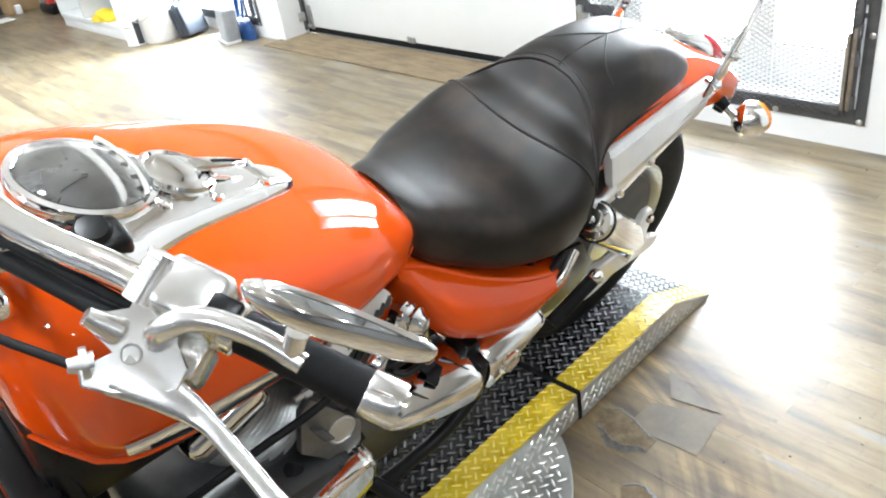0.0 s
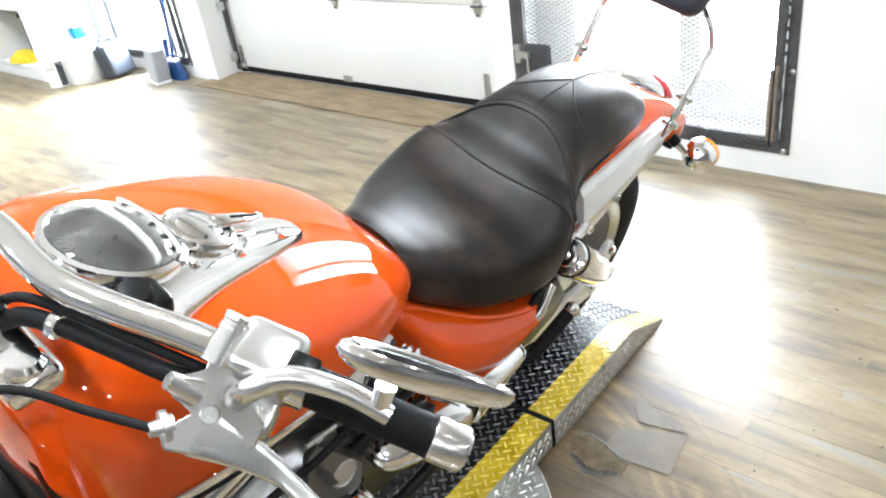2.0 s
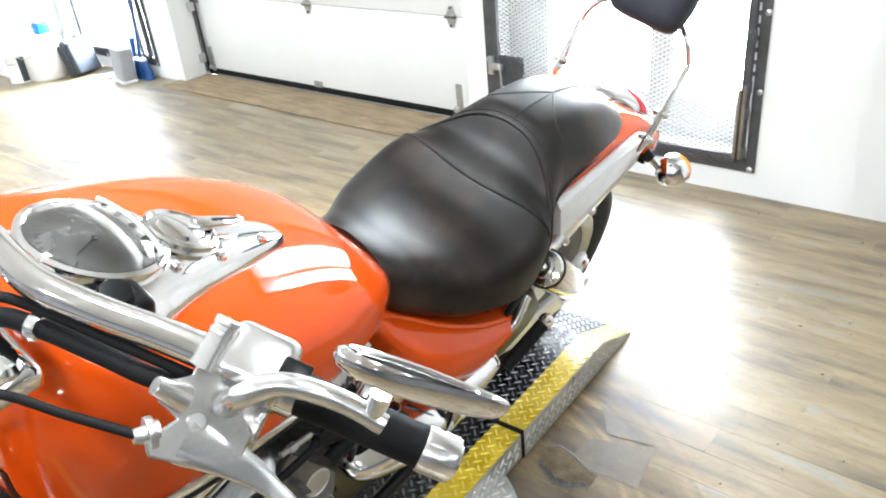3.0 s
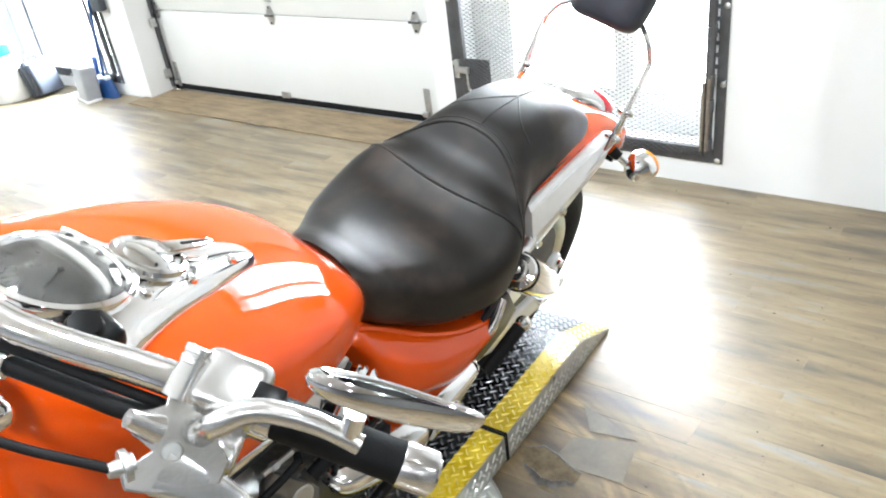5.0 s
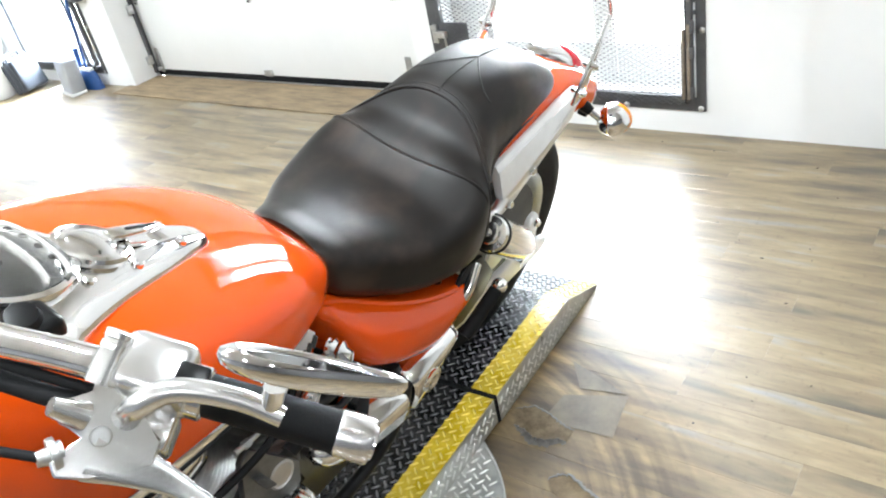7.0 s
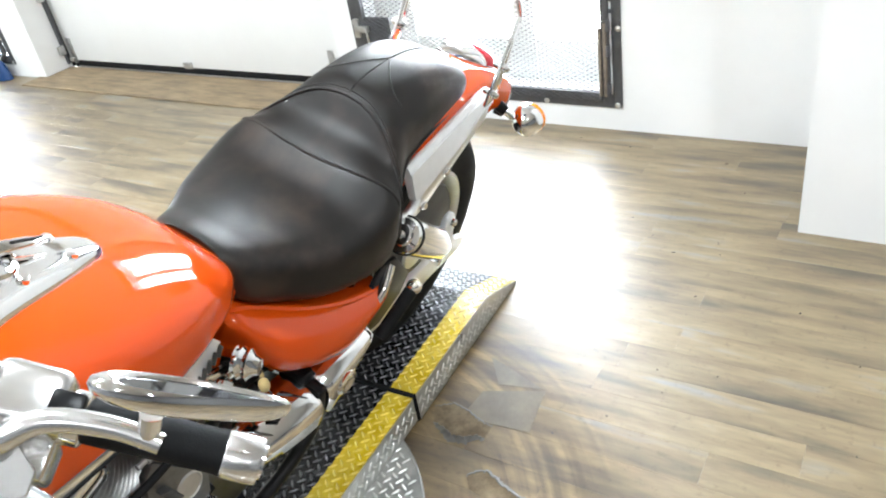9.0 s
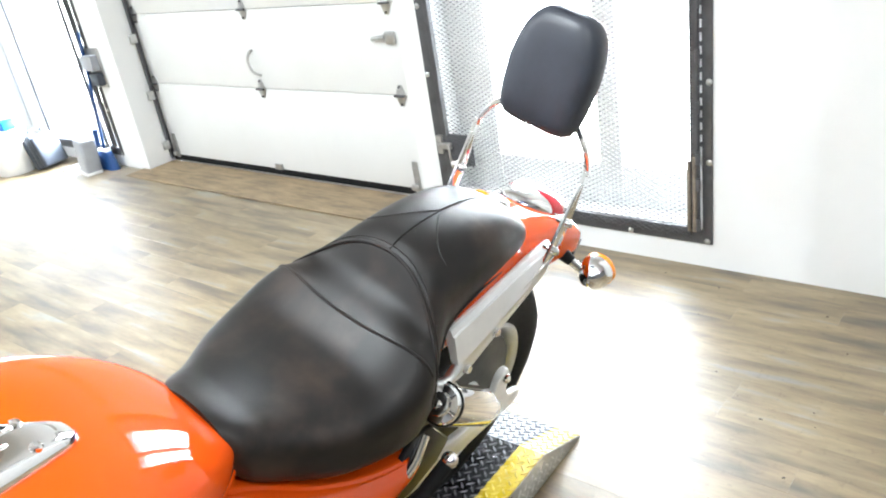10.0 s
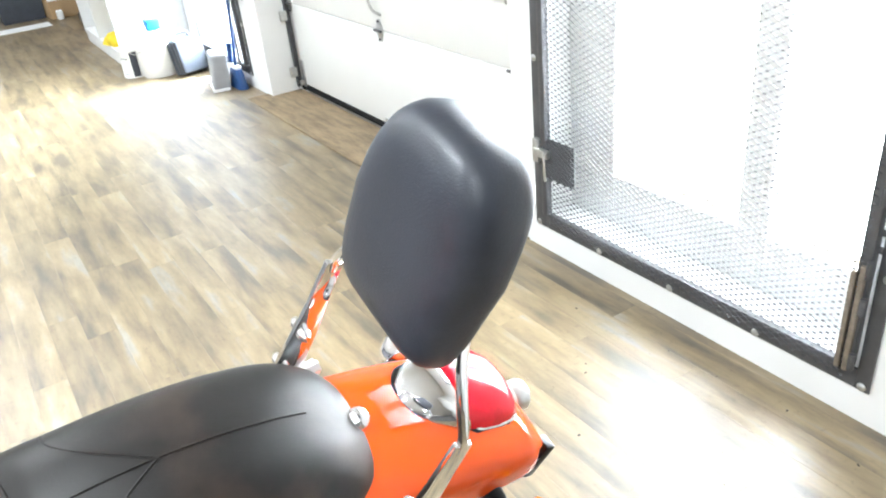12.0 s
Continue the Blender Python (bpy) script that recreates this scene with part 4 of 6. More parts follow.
chrome_cover = rounded_cover(COVER, "long polished chrome engine cover")
rear_cover = rounded_cover(REAR_COVER, "polished chrome engine cover with a round cap")
cover("engine_cover", [(-0.31, 0.36), (-0.29, 0.415), (-0.175, 0.45), (-0.156, 0.40), (-0.165, 0.345), (-0.28, 0.31)], -0.10, -0.214, BRIGHT, 0.014, "polished chrome engine cover")
bm = mesh()
add_box(bm, (0.088, -0.206, 0.36), (0.108, -0.15, 0.462), 0.005)
add_box(bm, (0.080, -0.17, 0.40), (0.114, -0.11, 0.488), 0.006)
part("cover_gap", bm, BLACKP, bike)
bm = mesh()
add_lathe(bm, [(0.028, -0.006), (0.028, 0.003), (0.022, 0.007), (0.014, 0.006), (0.010, 0.003), (0.004, 0.003)], axis_at((0.165, -0.2115, 0.422), (0, -1, 0)), 24)
part("cover_cap", bm, CHROME, rear_cover)
# the slots are raised slivers; shade of a recess is put into their dark colour
SLOT = material("chrome_slot_shade", (0.16, 0.16, 0.165), 0.15, 1.0)
for x in (-0.055, 0.045):
    bm = mesh()
    rings = []
    for i in range(9):
        t = i / 8
        w = 0.0065 * (1 - t) ** 0.6 + 0.0006
        cx, cy = x - 0.008 + 0.03 * t, 0.146 + 0.046 * t
        z = cover_top(cx, cy)
        rings.append([(cx - w, -cy, z), (cx - w * 0.5, -cy, z + 0.0022), (cx + w * 0.5, -cy, z + 0.0022), (cx + w, -cy, z), (cx, -cy, z - 0.003)])
    loft(bm, rings)
    part("cover_slot", bm, SLOT, chrome_cover)
# lower cases
low_cover = cover("lower_cover", [(-0.52, 0.33), (-0.50, 0.43), (-0.36, 0.47), (-0.20, 0.45), (-0.14, 0.37), (-0.16, 0.25), (-0.30, 0.20), (-0.46, 0.22)], -0.115, -0.19, ENGINE_BLACK, 0.02, "black alternator cover with chrome disc")
bm = mesh()
add_lathe(bm, [(0.095, 0), (0.092, 0.012), (0.08, 0.02), (0.06, 0.022), (0.055, 0.016), (0.01, 0.018)], axis_at((-0.34, -0.188, 0.335), (0, -1, 0)), 40)
part("cover_disc", bm, CHROME, low_cover)
# chrome caps, tubes and boxes between tank and side cover
bm = mesh()
add_lathe(bm, [(0.010, -0.02), (0.026, -0.018), (0.030, 0.0), (0.024, 0.004), (0.030, 0.010), (0.024, 0.016), (0.028, 0.024), (0.018, 0.032), (0.014, 0.042), (0.004, 0.043)], axis_at((-0.045, -0.125, 0.635), (0.35, -1, 0.1)), 24)
part("choke_knob", bm, CHROME, bike, "ribbed chrome choke knob")
bm = mesh()
add_box(bm, (-0.03, -0.015, -0.05), (0.03, 0.015, 0.05), 0.006, pose(-0.10, -0.14, 0.60, 10, -28, 20))
part("intake_cover", bm, CHROME, bike)
for p0, p1, r in (((-0.14, -0.10, 0.66), (-0.05, -0.13, 0.57), 0.012), ((-0.12, -0.13, 0.56), (-0.02, -0.14, 0.55), 0.010), ((-0.09, -0.15, 0.55), (-0.02, -0.155, 0.52), 0.007)):
    bm = mesh()
    add_tube(bm, smooth_path([p0, tuple((a + b) / 2 - 0.006 for a, b in zip(p0, p1)), p1]), r, 10)
    part("coolant_pipe", bm, BLACKP, bike)
bm = mesh()
add_box(bm, (-0.06, -0.05, 0.44), (0.10, 0.05, 0.69), 0.02)
part("frame_shroud", bm, BLACKP, bike)
for sy in (-1, 1):
    bm = mesh()
    add_tube(bm, smooth_path([(-0.58, sy * 0.06, 0.86), (-0.57, sy * 0.11, 0.55), (-0.5, sy * 0.13, 0.2), (-0.3, sy * 0.14, 0.15), (0.1, sy * 0.14, 0.16), (0.25, sy * 0.13, 0.36), (0.3, sy * 0.11, 0.62)]), 0.016, 10)
    part("frame_tube", bm, BLACKP, bike)
    # passenger peg
    bm = mesh()
    add_tube(bm, [(0.29, sy * 0.205, 0.435), (0.388, sy * 0.212, 0.503)], 0.015, 14)
    peg = part("foot_peg", bm, RUBBER, bike, "black rubber foot peg with chrome tip")
    bm = mesh()
    bmesh.ops.create_uvsphere(bm, u_segments=16, v_segments=10, radius=0.017, matrix=Matrix.Translation((0.396, sy * 0.213, 0.509)))
    part("peg_tip", bm, CHROME, peg)
    bm = mesh()
    add_tube(bm, smooth_path([(0.245, sy * 0.17, 0.49), (0.29, sy * 0.175, 0.505), (0.33, sy * 0.175, 0.525), (0.375, sy * 0.16, 0.555)]), [0.010, 0.022, 0.022, 0.010][0:1] * 1 + [0.012], 12)
    part("peg_bracket", bm, CHROME, peg)
    bm = mesh()
    add_slab(bm, [(0.27, 0.40), (0.30, 0.52), (0.34, 0.575), (0.40, 0.56), (0.47, 0.46), (0.44, 0.415), (0.36, 0.385)], Matrix.Translation((0, sy * 0.15 if sy < 0 else 0.162, 0)) @ pose(0, 0, 0, 90, 0, 0), 0.012, 0.004)
    part("peg_plate", bm, BLACKP, peg)
bm = mesh()
add_box(bm, (-0.64, -0.13, 0.34), (-0.585, 0.13, 0.70), 0.012)
radiator = part("radiator", bm, BLACKP, bike, "black radiator")
for k in range(14):
    bm = mesh()
    add_box(bm, (-0.648, -0.115, 0.37 + 0.022 * k), (-0.641, 0.115, 0.376 + 0.022 * k))
    part("radiator_fin", bm, BLACKP, radiator, smooth=False)
bm = mesh()
add_box(bm, (-0.60, -0.10, 0.62), (-0.10, 0.10, 0.752), 0.02)
part("frame_spine", bm, BLACKP, bike)
# side stand
bm = mesh()
add_tube(bm, [(-0.12, -0.14, 0.20), (-0.06, -0.24, 0.14), (0.02, -0.335, 0.128)], [0.016, 0.014, 0.012], 10)
stand = part("side_stand", bm, BLACKP, bike, "black side stand")
# ignition key with its fob
bm = mesh()
add_box(bm, (-0.022, -0.012, 0), (0.022, 0.014, 0.009), 0.004, pose(0.002, -0.165, 0.474, 24, 0, 35))
add_box(bm, (-0.012, 0.008, 0), (0.02, 0.03, 0.007), 0.003, pose(0.002, -0.165, 0.476, 24, 0, 20))
key = part("ignition_key", bm, BLACKP, bike, "black plastic ignition key hanging in the lock")
bm = mesh()
add_tube(bm, [Vector((0.008 + 0.013 * math.cos(a), -0.138 + 0.013 * math.sin(a), 0.492)) for a in [2 * math.pi * k / 18 for k in range(19)]], 0.0012, 6)
part("key_ring", bm, ZINC, key)
BRASS = material("worn_brass", (0.30, 0.22, 0.10), 0.38, 1.0, vary=0.15, scale=60)
bm = mesh()
K = look((-0.012, -0.155, 0.560), (-0.3, -0.6, 1.4))
add_slab(bm, [(0.0105 * math.cos(a), 0.0135 * math.sin(a)) for a in [2 * math.pi * k / 20 for k in range(20)]], K, 0.0025, 0.0006)
add_box(bm, (-0.004, 0.014, 0.0), (0.004, 0.052, 0.0022), 0.0005, K)
part("key_blade", bm, BRASS, key, "worn brass key")

# fork, front wheel, head lamp
for sy in (-1, 1):
    bm = mesh()
    add_tube(bm, [(-0.66, sy * 0.11, 1.02), (-0.78, sy * 0.11, 0.76), (-0.97, sy * 0.11, 0.36)], [0.024, 0.026, 0.028], 16)
    part("fork_leg", bm, CHROME, bike, "chrome fork leg")
FW = Matrix.Translation((-0.99, 0, 0.338)) @ pose(0, 0, 0, 90, 0, 0)
bm = mesh()
add_hoop(bm, [(0.23, -0.045), (0.26, -0.06), (0.3, -0.055), (0.325, -0.025), (0.33, 0), (0.325, 0.025), (0.3, 0.055), (0.26, 0.06), (0.23, 0.045)], FW, 64)
fw = part("front_wheel", bm, RUBBER, bike)
bm = mesh()
add_hoop(bm, [(0.235, -0.05), (0.22, -0.03), (0.22, 0.03), (0.235, 0.05)], FW, 56)
part("rim", bm, POLISHED, fw)
for k in range(5):
    bm = mesh()
    a = 2 * math.pi * k / 5
    add_tube(bm, [FW @ Vector((r * math.cos(a), r * math.sin(a), 0)) for r in (0.02, 0.12, 0.225)], [0.035, 0.016, 0.02], 10)
    part("spoke", bm, SATIN, fw)
bm = mesh()
rings = []
for k in range(19):
    a = radians(20 + 130 * k / 18)
    rings.append([(-0.99 - (0.352 + 0.012 * math.cos(b * 1.0)) * math.cos(a), 0.075 * math.sin(b), 0.338 + (0.352 + 0.012 * math.cos(b)) * math.sin(a)) for b in [-1.5 + 3.0 * j / 10 for j in range(11)]])
loft(bm, rings, cap=False, closed=False)
ff = part("front_fender", bm, ORANGE, bike)
ff.modifiers.new("thickness", "SOLIDIFY").thickness = 0.004

# handlebar and left controls
bm = mesh()
BAR = smooth_path([(-0.352, -0.446, 1.058), (-0.405, -0.345, 1.083), (-0.455, -0.25, 1.104), (-0.476, -0.20, 1.107), (-0.50, -0.145, 1.107), (-0.521, -0.085, 1.107), (-0.525, -0.035, 1.106), (-0.525, 0.03, 1.105), (-0.555, 0.09, 1.105), (-0.60, 0.15, 1.106), (-0.655, 0.22, 1.104), (-0.70, 0.33, 1.08), (-0.735, 0.45, 1.055)], 8)
add_tube(bm, BAR, 0.0155, 16)
bar = part("handlebar", bm, CHROME, bike, "chrome pull-back handlebar")
bm = mesh()
add_box(bm, (-0.05, -0.06, -0.02), (0.05, 0.06, 0.05), 0.014, pose(-0.60, 0.01, 1.045, 0, -10, 0), 3)
part("bar_clamp", bm, CHROME, bar)
G0, G1 = Vector((-0.427, -0.303, 1.092)), Vector((-0.359, -0.432, 1.061))
gd = (G1 - G0).normalized()
bm = mesh()
add_lathe(bm, [(0.020, 0), (0.0215, 0.004), (0.0195, 0.010), (0.0195, 0.125), (0.0205, 0.130)], axis_at(G0, gd), 24)
grip = part("grip", bm, RUBBER, bar, "black rubber left grip")
bm = mesh()
add_lathe(bm, [(0.0205, 0), (0.0215, 0.002), (0.0215, 0.029), (0.0205, 0.032), (0.004, 0.0325)], axis_at(G0 + gd * 0.130, gd), 24)
part("grip_end", bm, ALLOY, grip)
bm = mesh()
R0, R1 = Vector((-0.705, 0.345, 1.077)), Vector((-0.735, 0.45, 1.055))
add_lathe(bm, [(0.02, 0), (0.0195, 0.12), (0.018, 0.13)], axis_at(R0, R1 - R0), 20)
part("grip", bm, RUBBER, bar)

# frame of the controls: along the bar, out from it towards the camera's side, up
ux = gd
uz = Vector((-0.25, -0.30, 0.92)); uz = (uz - ux * uz.dot(ux)).normalized()
uy = uz.cross(ux)
CM = Matrix.Translation(G0) @ Matrix((ux, uy, uz)).transposed().to_4x4()     # x along the grip outwards, y to the rear or front, z up


def back(p):
    return CM.inverted() @ Vector(p)


# switch housing
bm = mesh()
add_box(bm, (-0.058, -0.024, -0.034), (0.002, 0.028, 0.054), 0.011, CM, 3)
sw = part("switch_housing", bm, ALLOY, bar, "polished alloy switch housing")
bm = mesh()
add_box(bm, (-0.010, -0.012, 0.045), (0.016, 0.010, 0.060), 0.003, CM)
part("switch_button", bm, BLACKP, sw)
bm = mesh()
add_box(bm, (-0.056, -0.056, -0.060), (-0.004, -0.018, 0.000), 0.006, CM)
add_box(bm, (-0.050, -0.040, -0.078), (-0.030, -0.020, -0.055), 0.004, CM)
part("switch_pod", bm, ALLOY, sw)
bm = mesh()
add_lathe(bm, [(0.024, 0), (0.024, 0.016), (0.021, 0.018)], CM @ pose(-0.004, 0, 0, 0, 90, 0), 24)
part("collar", bm, CHROME, sw)
# clutch perch
PLANE = Vector((-0.27, -0.58, 0.76)).normalized()
screw = back((-0.505, -0.294, 1.115))
tower = back((-0.453, -0.259, 1.156))
bm = mesh()
add_tube(bm, [back((-0.484, -0.267, 1.132)), tower], [0.013, 0.0105], 16)
add_lathe(bm, [(0.0105, -0.012), (0.0120, -0.011), (0.0120, -0.007), (0.0106, -0.006), (0.0106, -0.003), (0.0120, -0.002), (0.0120, 0.003), (0.0105, 0.004)], axis_at(tower, tower - back((-0.484, -0.267, 1.132))), 16)
bmesh.ops.transform(bm, matrix=CM, verts=bm.verts[:])
perch = part("clutch_perch", bm, ALLOY, bar, "cast alloy clutch lever perch")
bm = mesh()
prism(bm, [(-0.435, -0.268, 1.125), (-0.462, -0.240, 1.125), (-0.488, -0.262, 1.118), (-0.515, -0.256, 1.131), (-0.524, -0.262, 1.116), (-0.512, -0.278, 1.098), (-0.54, -0.262, 1.086),
           (-0.54, -0.262, 1.062), (-0.52, -0.272, 1.045), (-0.485, -0.312, 1.058), (-0.474, -0.318, 1.085), (-0.478, -0.305, 1.11), (-0.455, -0.285, 1.112)], PLANE, 0.016, 0.0022)
part("perch_body", bm, ALLOY, perch, angle=18)
bm = mesh()
add_tube(bm, [(-0.505, -0.27, 1.112), (-0.521, -0.256, 1.131)], [0.012, 0.008], 10)
part("perch_ear", bm, ALLOY, perch)
bm = mesh()
add_lathe(bm, [(0.0088, -0.01), (0.0088, 0.0), (0.0075, 0.0012), (0.0072, 0.0002), (0.002, 0.0002)], axis_at(Vector((-0.505, -0.285, 1.0975)), PLANE), 18)
part("pivot_screw", bm, ZINC, perch)
LEVER = smooth_path([(-0.515, -0.283, 1.085), (-0.498, -0.312, 1.070), (-0.482, -0.345, 1.050), (-0.474, -0.385, 1.030), (-0.468, -0.43, 1.012), (-0.452, -0.475, 0.998), (-0.43, -0.505, 0.99)], 6)
bm = mesh()
rings, n = [], len(LEVER)
for i, p in enumerate(LEVER):
    along = (Vector(LEVER[min(i + 1, n - 1)]) - Vector(LEVER[max(i - 1, 0)])).normalized()
    side = along.cross(PLANE).normalized()
    up = side.cross(along)
    w = 0.024 - 0.0155 * min(1, i / 13) + (0.003 if i > n - 5 else 0)
    h = 0.0085 - 0.003 * min(1, i / 13)
    rings.append([Vector(p) + side * w * math.copysign(abs(math.cos(a)) ** 0.5, math.cos(a)) + up * h * math.copysign(abs(math.sin(a)) ** 0.5, math.sin(a)) for a in [2 * math.pi * (k + 0.5) / 20 for k in range(20)]])
loft(bm, rings)
part("clutch_lever", bm, ALLOY, bar, "polished alloy clutch lever")
bm = mesh()
add_tube(bm, [(-0.530, -0.268, 1.090), (-0.548, -0.262, 1.094)], [0.010, 0.006], 12)
add_lathe(bm, [(0.014, 0), (0.0145, 0.003), (0.014, 0.006)], axis_at((-0.533, -0.267, 1.091), (-1, 0.3, 0.1)), 18)
part("cable_adjuster", bm, ZINC, perch)
bm = mesh()
add_tube(bm, smooth_path([(-0.545, -0.262, 1.094), (-0.572, -0.208, 1.09), (-0.605, -0.144, 1.085), (-0.66, -0.06, 1.03), (-0.68, 0.0, 0.95)]), 0.0042, 10)
part("clutch_cable", bm, RUBBER, bar, "black clutch cable")
for pts, r in (([(-0.468, -0.25, 1.072), (-0.495, -0.214, 1.076), (-0.515, -0.16, 1.077), (-0.538, -0.10, 1.078), (-0.556, -0.06, 1.07), (-0.578, -0.02, 1.03)], 0.0095),
               ([(-0.470, -0.25, 1.086), (-0.500, -0.18, 1.092), (-0.527, -0.105, 1.092), (-0.550, -0.05, 1.085), (-0.575, -0.01, 1.04)], 0.0052)):
    bm = mesh()
    add_tube(bm, smooth_path(pts), r, 12)
    part("wiring_loom", bm, RUBBER, bar, "black sleeved wiring loom")
bm = mesh()
add_lathe(bm, [(0.0100, -0.006), (0.0130, -0.005), (0.0135, 0.0), (0.0130, 0.005), (0.0100, 0.006)], axis_at((-0.538, -0.10, 1.078), (-0.4, 0.9, -0.05)), 20)
part("loom_clip", bm, CHROME, bar)
bm = mesh()
add_box(bm, (-0.605, -0.125, 1.022), (-0.548, 0.125, 1.052), 0.010, None, 3)
clamp = part("fork_clamp", bm, CHROME, bike, "chrome upper fork clamp")
for y in (-0.098, 0.098):
    bm = mesh()
    add_lathe(bm, [(0.022, 0), (0.022, 0.007), (0.017, 0.012), (0.006, 0.013)], axis_at((-0.578, y, 1.051), (0.2, 0, 1)), 24)
    part("fork_cap", bm, CHROME, clamp)
# mirror with its curved arm
bm = mesh()
add_tube(bm, smooth_path([(-0.487, -0.300, 1.118), (-0.487, -0.318, 1.148), (-0.465, -0.338, 1.163), (-0.44, -0.375, 1.158), (-0.425, -0.410, 1.148)], 7), [0.011, 0.0085], 12)
arm = part("mirror_arm", bm, ALLOY, bar, "polished mirror arm")
bm = mesh()
add_tube(bm, [(-0.428, -0.400, 1.150), (-0.420, -0.398, 1.170)], 0.009, 12)
part("mirror_bolt", bm, CHROME, arm)
A, B = Vector((-0.444, -0.366, 1.208)), Vector((-0.352, -0.474, 1.162))
mx = (B - A).normalized()
mz = Vector((0.46, 0.15, 0.76)); mz = (mz - mx * mz.dot(mx)).normalized()
mz = (mz * math.cos(radians(3)) + mz.cross(mx) * math.sin(radians(3))).normalized()
my = mz.cross(mx)
MM = Matrix.Translation((A + B) / 2) @ Matrix((mx, my, mz)).transposed().to_4x4()
half = (B - A).length / 2


def mirror_ring(k, n=32):
    out = []
    for i in range(n):
        a = 2 * math.pi * i / n
        c, s = math.cos(a), math.sin(a)
        w = 0.024 * (1 - 0.42 * (c + 1) / 2 * 1.0) * (1 if c < 0 else 1 - 0.25 * c)
        out.append((half * c * k, w * s * k))
    return out


bm = mesh()
loft(bm, [[MM @ Vector((x, y, d)) for x, y in mirror_ring(k)] for k, d in ((0.45, -0.013), (0.70, -0.0115), (0.86, -0.009), (0.96, -0.005), (1.0, 0.001), (0.985, 0.006), (0.92, 0.0085), (0.82, 0.0078), (0.74, 0.006), (0.70, 0.003))])
mirror = part("mirror", bm, CHROME, arm, "chrome teardrop mirror shell")
# dark base colour stands in for dark surroundings reflected in the glass
MIRROR = material("mirror_glass", (0.16, 0.165, 0.175), 0.03, 1.0)
bm = mesh()
loft(bm, [[MM @ Vector((x, y, d)) for x, y in mirror_ring(0.73)] for d in (0.002, 0.0058)])
part("mirror_glass", bm, MIRROR, mirror, "mirror glass with a dark reflection set in its colour")

# ---- overhead door ----
def rounded_box(name, lo, hi, bev, mat, parent=None, label="", m=None, seg=2):
    bm = mesh()
    add_box(bm, lo, hi, bev, m, seg)
    return part(name, bm, mat, parent, label)


door = empty("door_1", pose(0, 0, 0))
tagged(door, "closed white sectional overhead garage door", "garage door", kind="structure")
SECT = [0.045, 0.552, 1.005, 1.53, 2.06, 2.3]
for z0, z1 in zip(SECT, SECT[1:]):
    rounded_box("section", (DX, 2.25, z0 + 0.002), (DX + 0.045, 4.80, z1 - 0.002), 0.004, DOORP, door)
rounded_box("bottom_seal", (DX - 0.004, 2.26, 0.002), (DX + 0.04, 4.79, 0.043), 0.006, RUBBER, door, "black rubber bottom seal")
rounded_box("bottom_rail", (DX - 0.012, 2.32, 0.0), (DX - 0.006, 4.70, 0.014), 0.002, ZINC, door, "bare aluminium sill strip")
for z in SECT[1:4]:
    for y in (2.53, 3.62, 4.74):
        bm = mesh()
        add_slab(bm, [(-0.035, 0), (-0.012, -0.055), (0.012, -0.055), (0.035, 0), (0.012, 0.055), (-0.012, 0.055)], Matrix.Translation((DX - 0.002, y, z)) @ pose(0, 0, 0, 90, 0, -90), 0.004, 0.001)
        add_box(bm, (DX - 0.016, y - 0.022, z - 0.012), (DX - 0.004, y + 0.022, z + 0.012), 0.005)
        hinge = part("hinge", bm, ZINC, door, "zinc door hinge")
        bm = mesh()
        add_tube(bm, [(DX - 0.017, y - 0.034, z), (DX - 0.017, y + 0.034, z)], 0.0065, 10)
        add_tube(bm, [(DX - 0.014, y, z - 0.045), (DX - 0.006, y, z - 0.045)], 0.006, 8)
        add_tube(bm, [(DX - 0.014, y, z + 0.045), (DX - 0.006, y, z + 0.045)], 0.006, 8)
        part("hinge_pin", bm, STEEL, hinge)
bm = mesh()
add_tube(bm, smooth_path([(DX, 3.625, 0.775), (DX - 0.02, 3.635, 0.765), (DX - 0.035, 3.645, 0.72), (DX - 0.03, 3.63, 0.66), (DX - 0.01, 3.60, 0.635), (DX, 3.60, 0.63)]), 0.0075, 10)
part("pull_handle", bm, ZINC, door, "curved steel pull handle")
bm = mesh()
add_box(bm, (DX - 0.02, 2.50, 0.81), (DX - 0.002, 2.56, 0.87), 0.004)
add_tube(bm, [(DX - 0.02, 2.56, 0.845), (DX - 0.025, 2.64, 0.838)], [0.009, 0.012], 10)
part("slide_lock", bm, ZINC, door)
rounded_box("bottom_bracket", (DX - 0.014, 3.60, 0.045), (DX - 0.002, 3.67, 0.085), 0.004, ZINC, door)
for y in (2.50, 4.70):
    bm = mesh()
    add_box(bm, (DX - 0.006, y, 0.03), (DX - 0.001, y + 0.04, 0.20), 0.001)
    add_box(bm, (DX - 0.03, y + 0.01, 0.045), (DX - 0.006, y + 0.05, 0.075), 0.008)
    part("corner_bracket", bm, ZINC, door)
bm = mesh()
add_box(bm, (DX - 0.034, 4.770, 0.03), (DX - 0.002, 4.778, 2.15))
add_box(bm, (DX - 0.037, 4.752, 0.03), (DX - 0.033, 4.778, 2.15))
part("guide_track", bm, STEEL, door)
rounded_box("door_backing", (DX + 0.047, 2.25, 0.01), (DX + 0.055, 4.80, 2.3), 0, DOORP, door)
bm = mesh()
for z in (0.10, 0.45, 0.83, 1.3, 1.8):
    add_box(bm, (DX - 0.075, 4.745, z), (DX - 0.03, 4.768, z + 0.06), 0.004)
part("track_clips", bm, ZINC, door)

bm = mesh()
add_box(bm, (3.02, 2.22, 0.002), (DX - 0.015, 4.86, 0.008), 0.002)
structure("threshold", bm, PLYWOOD, "worn brown plywood threshold strip")

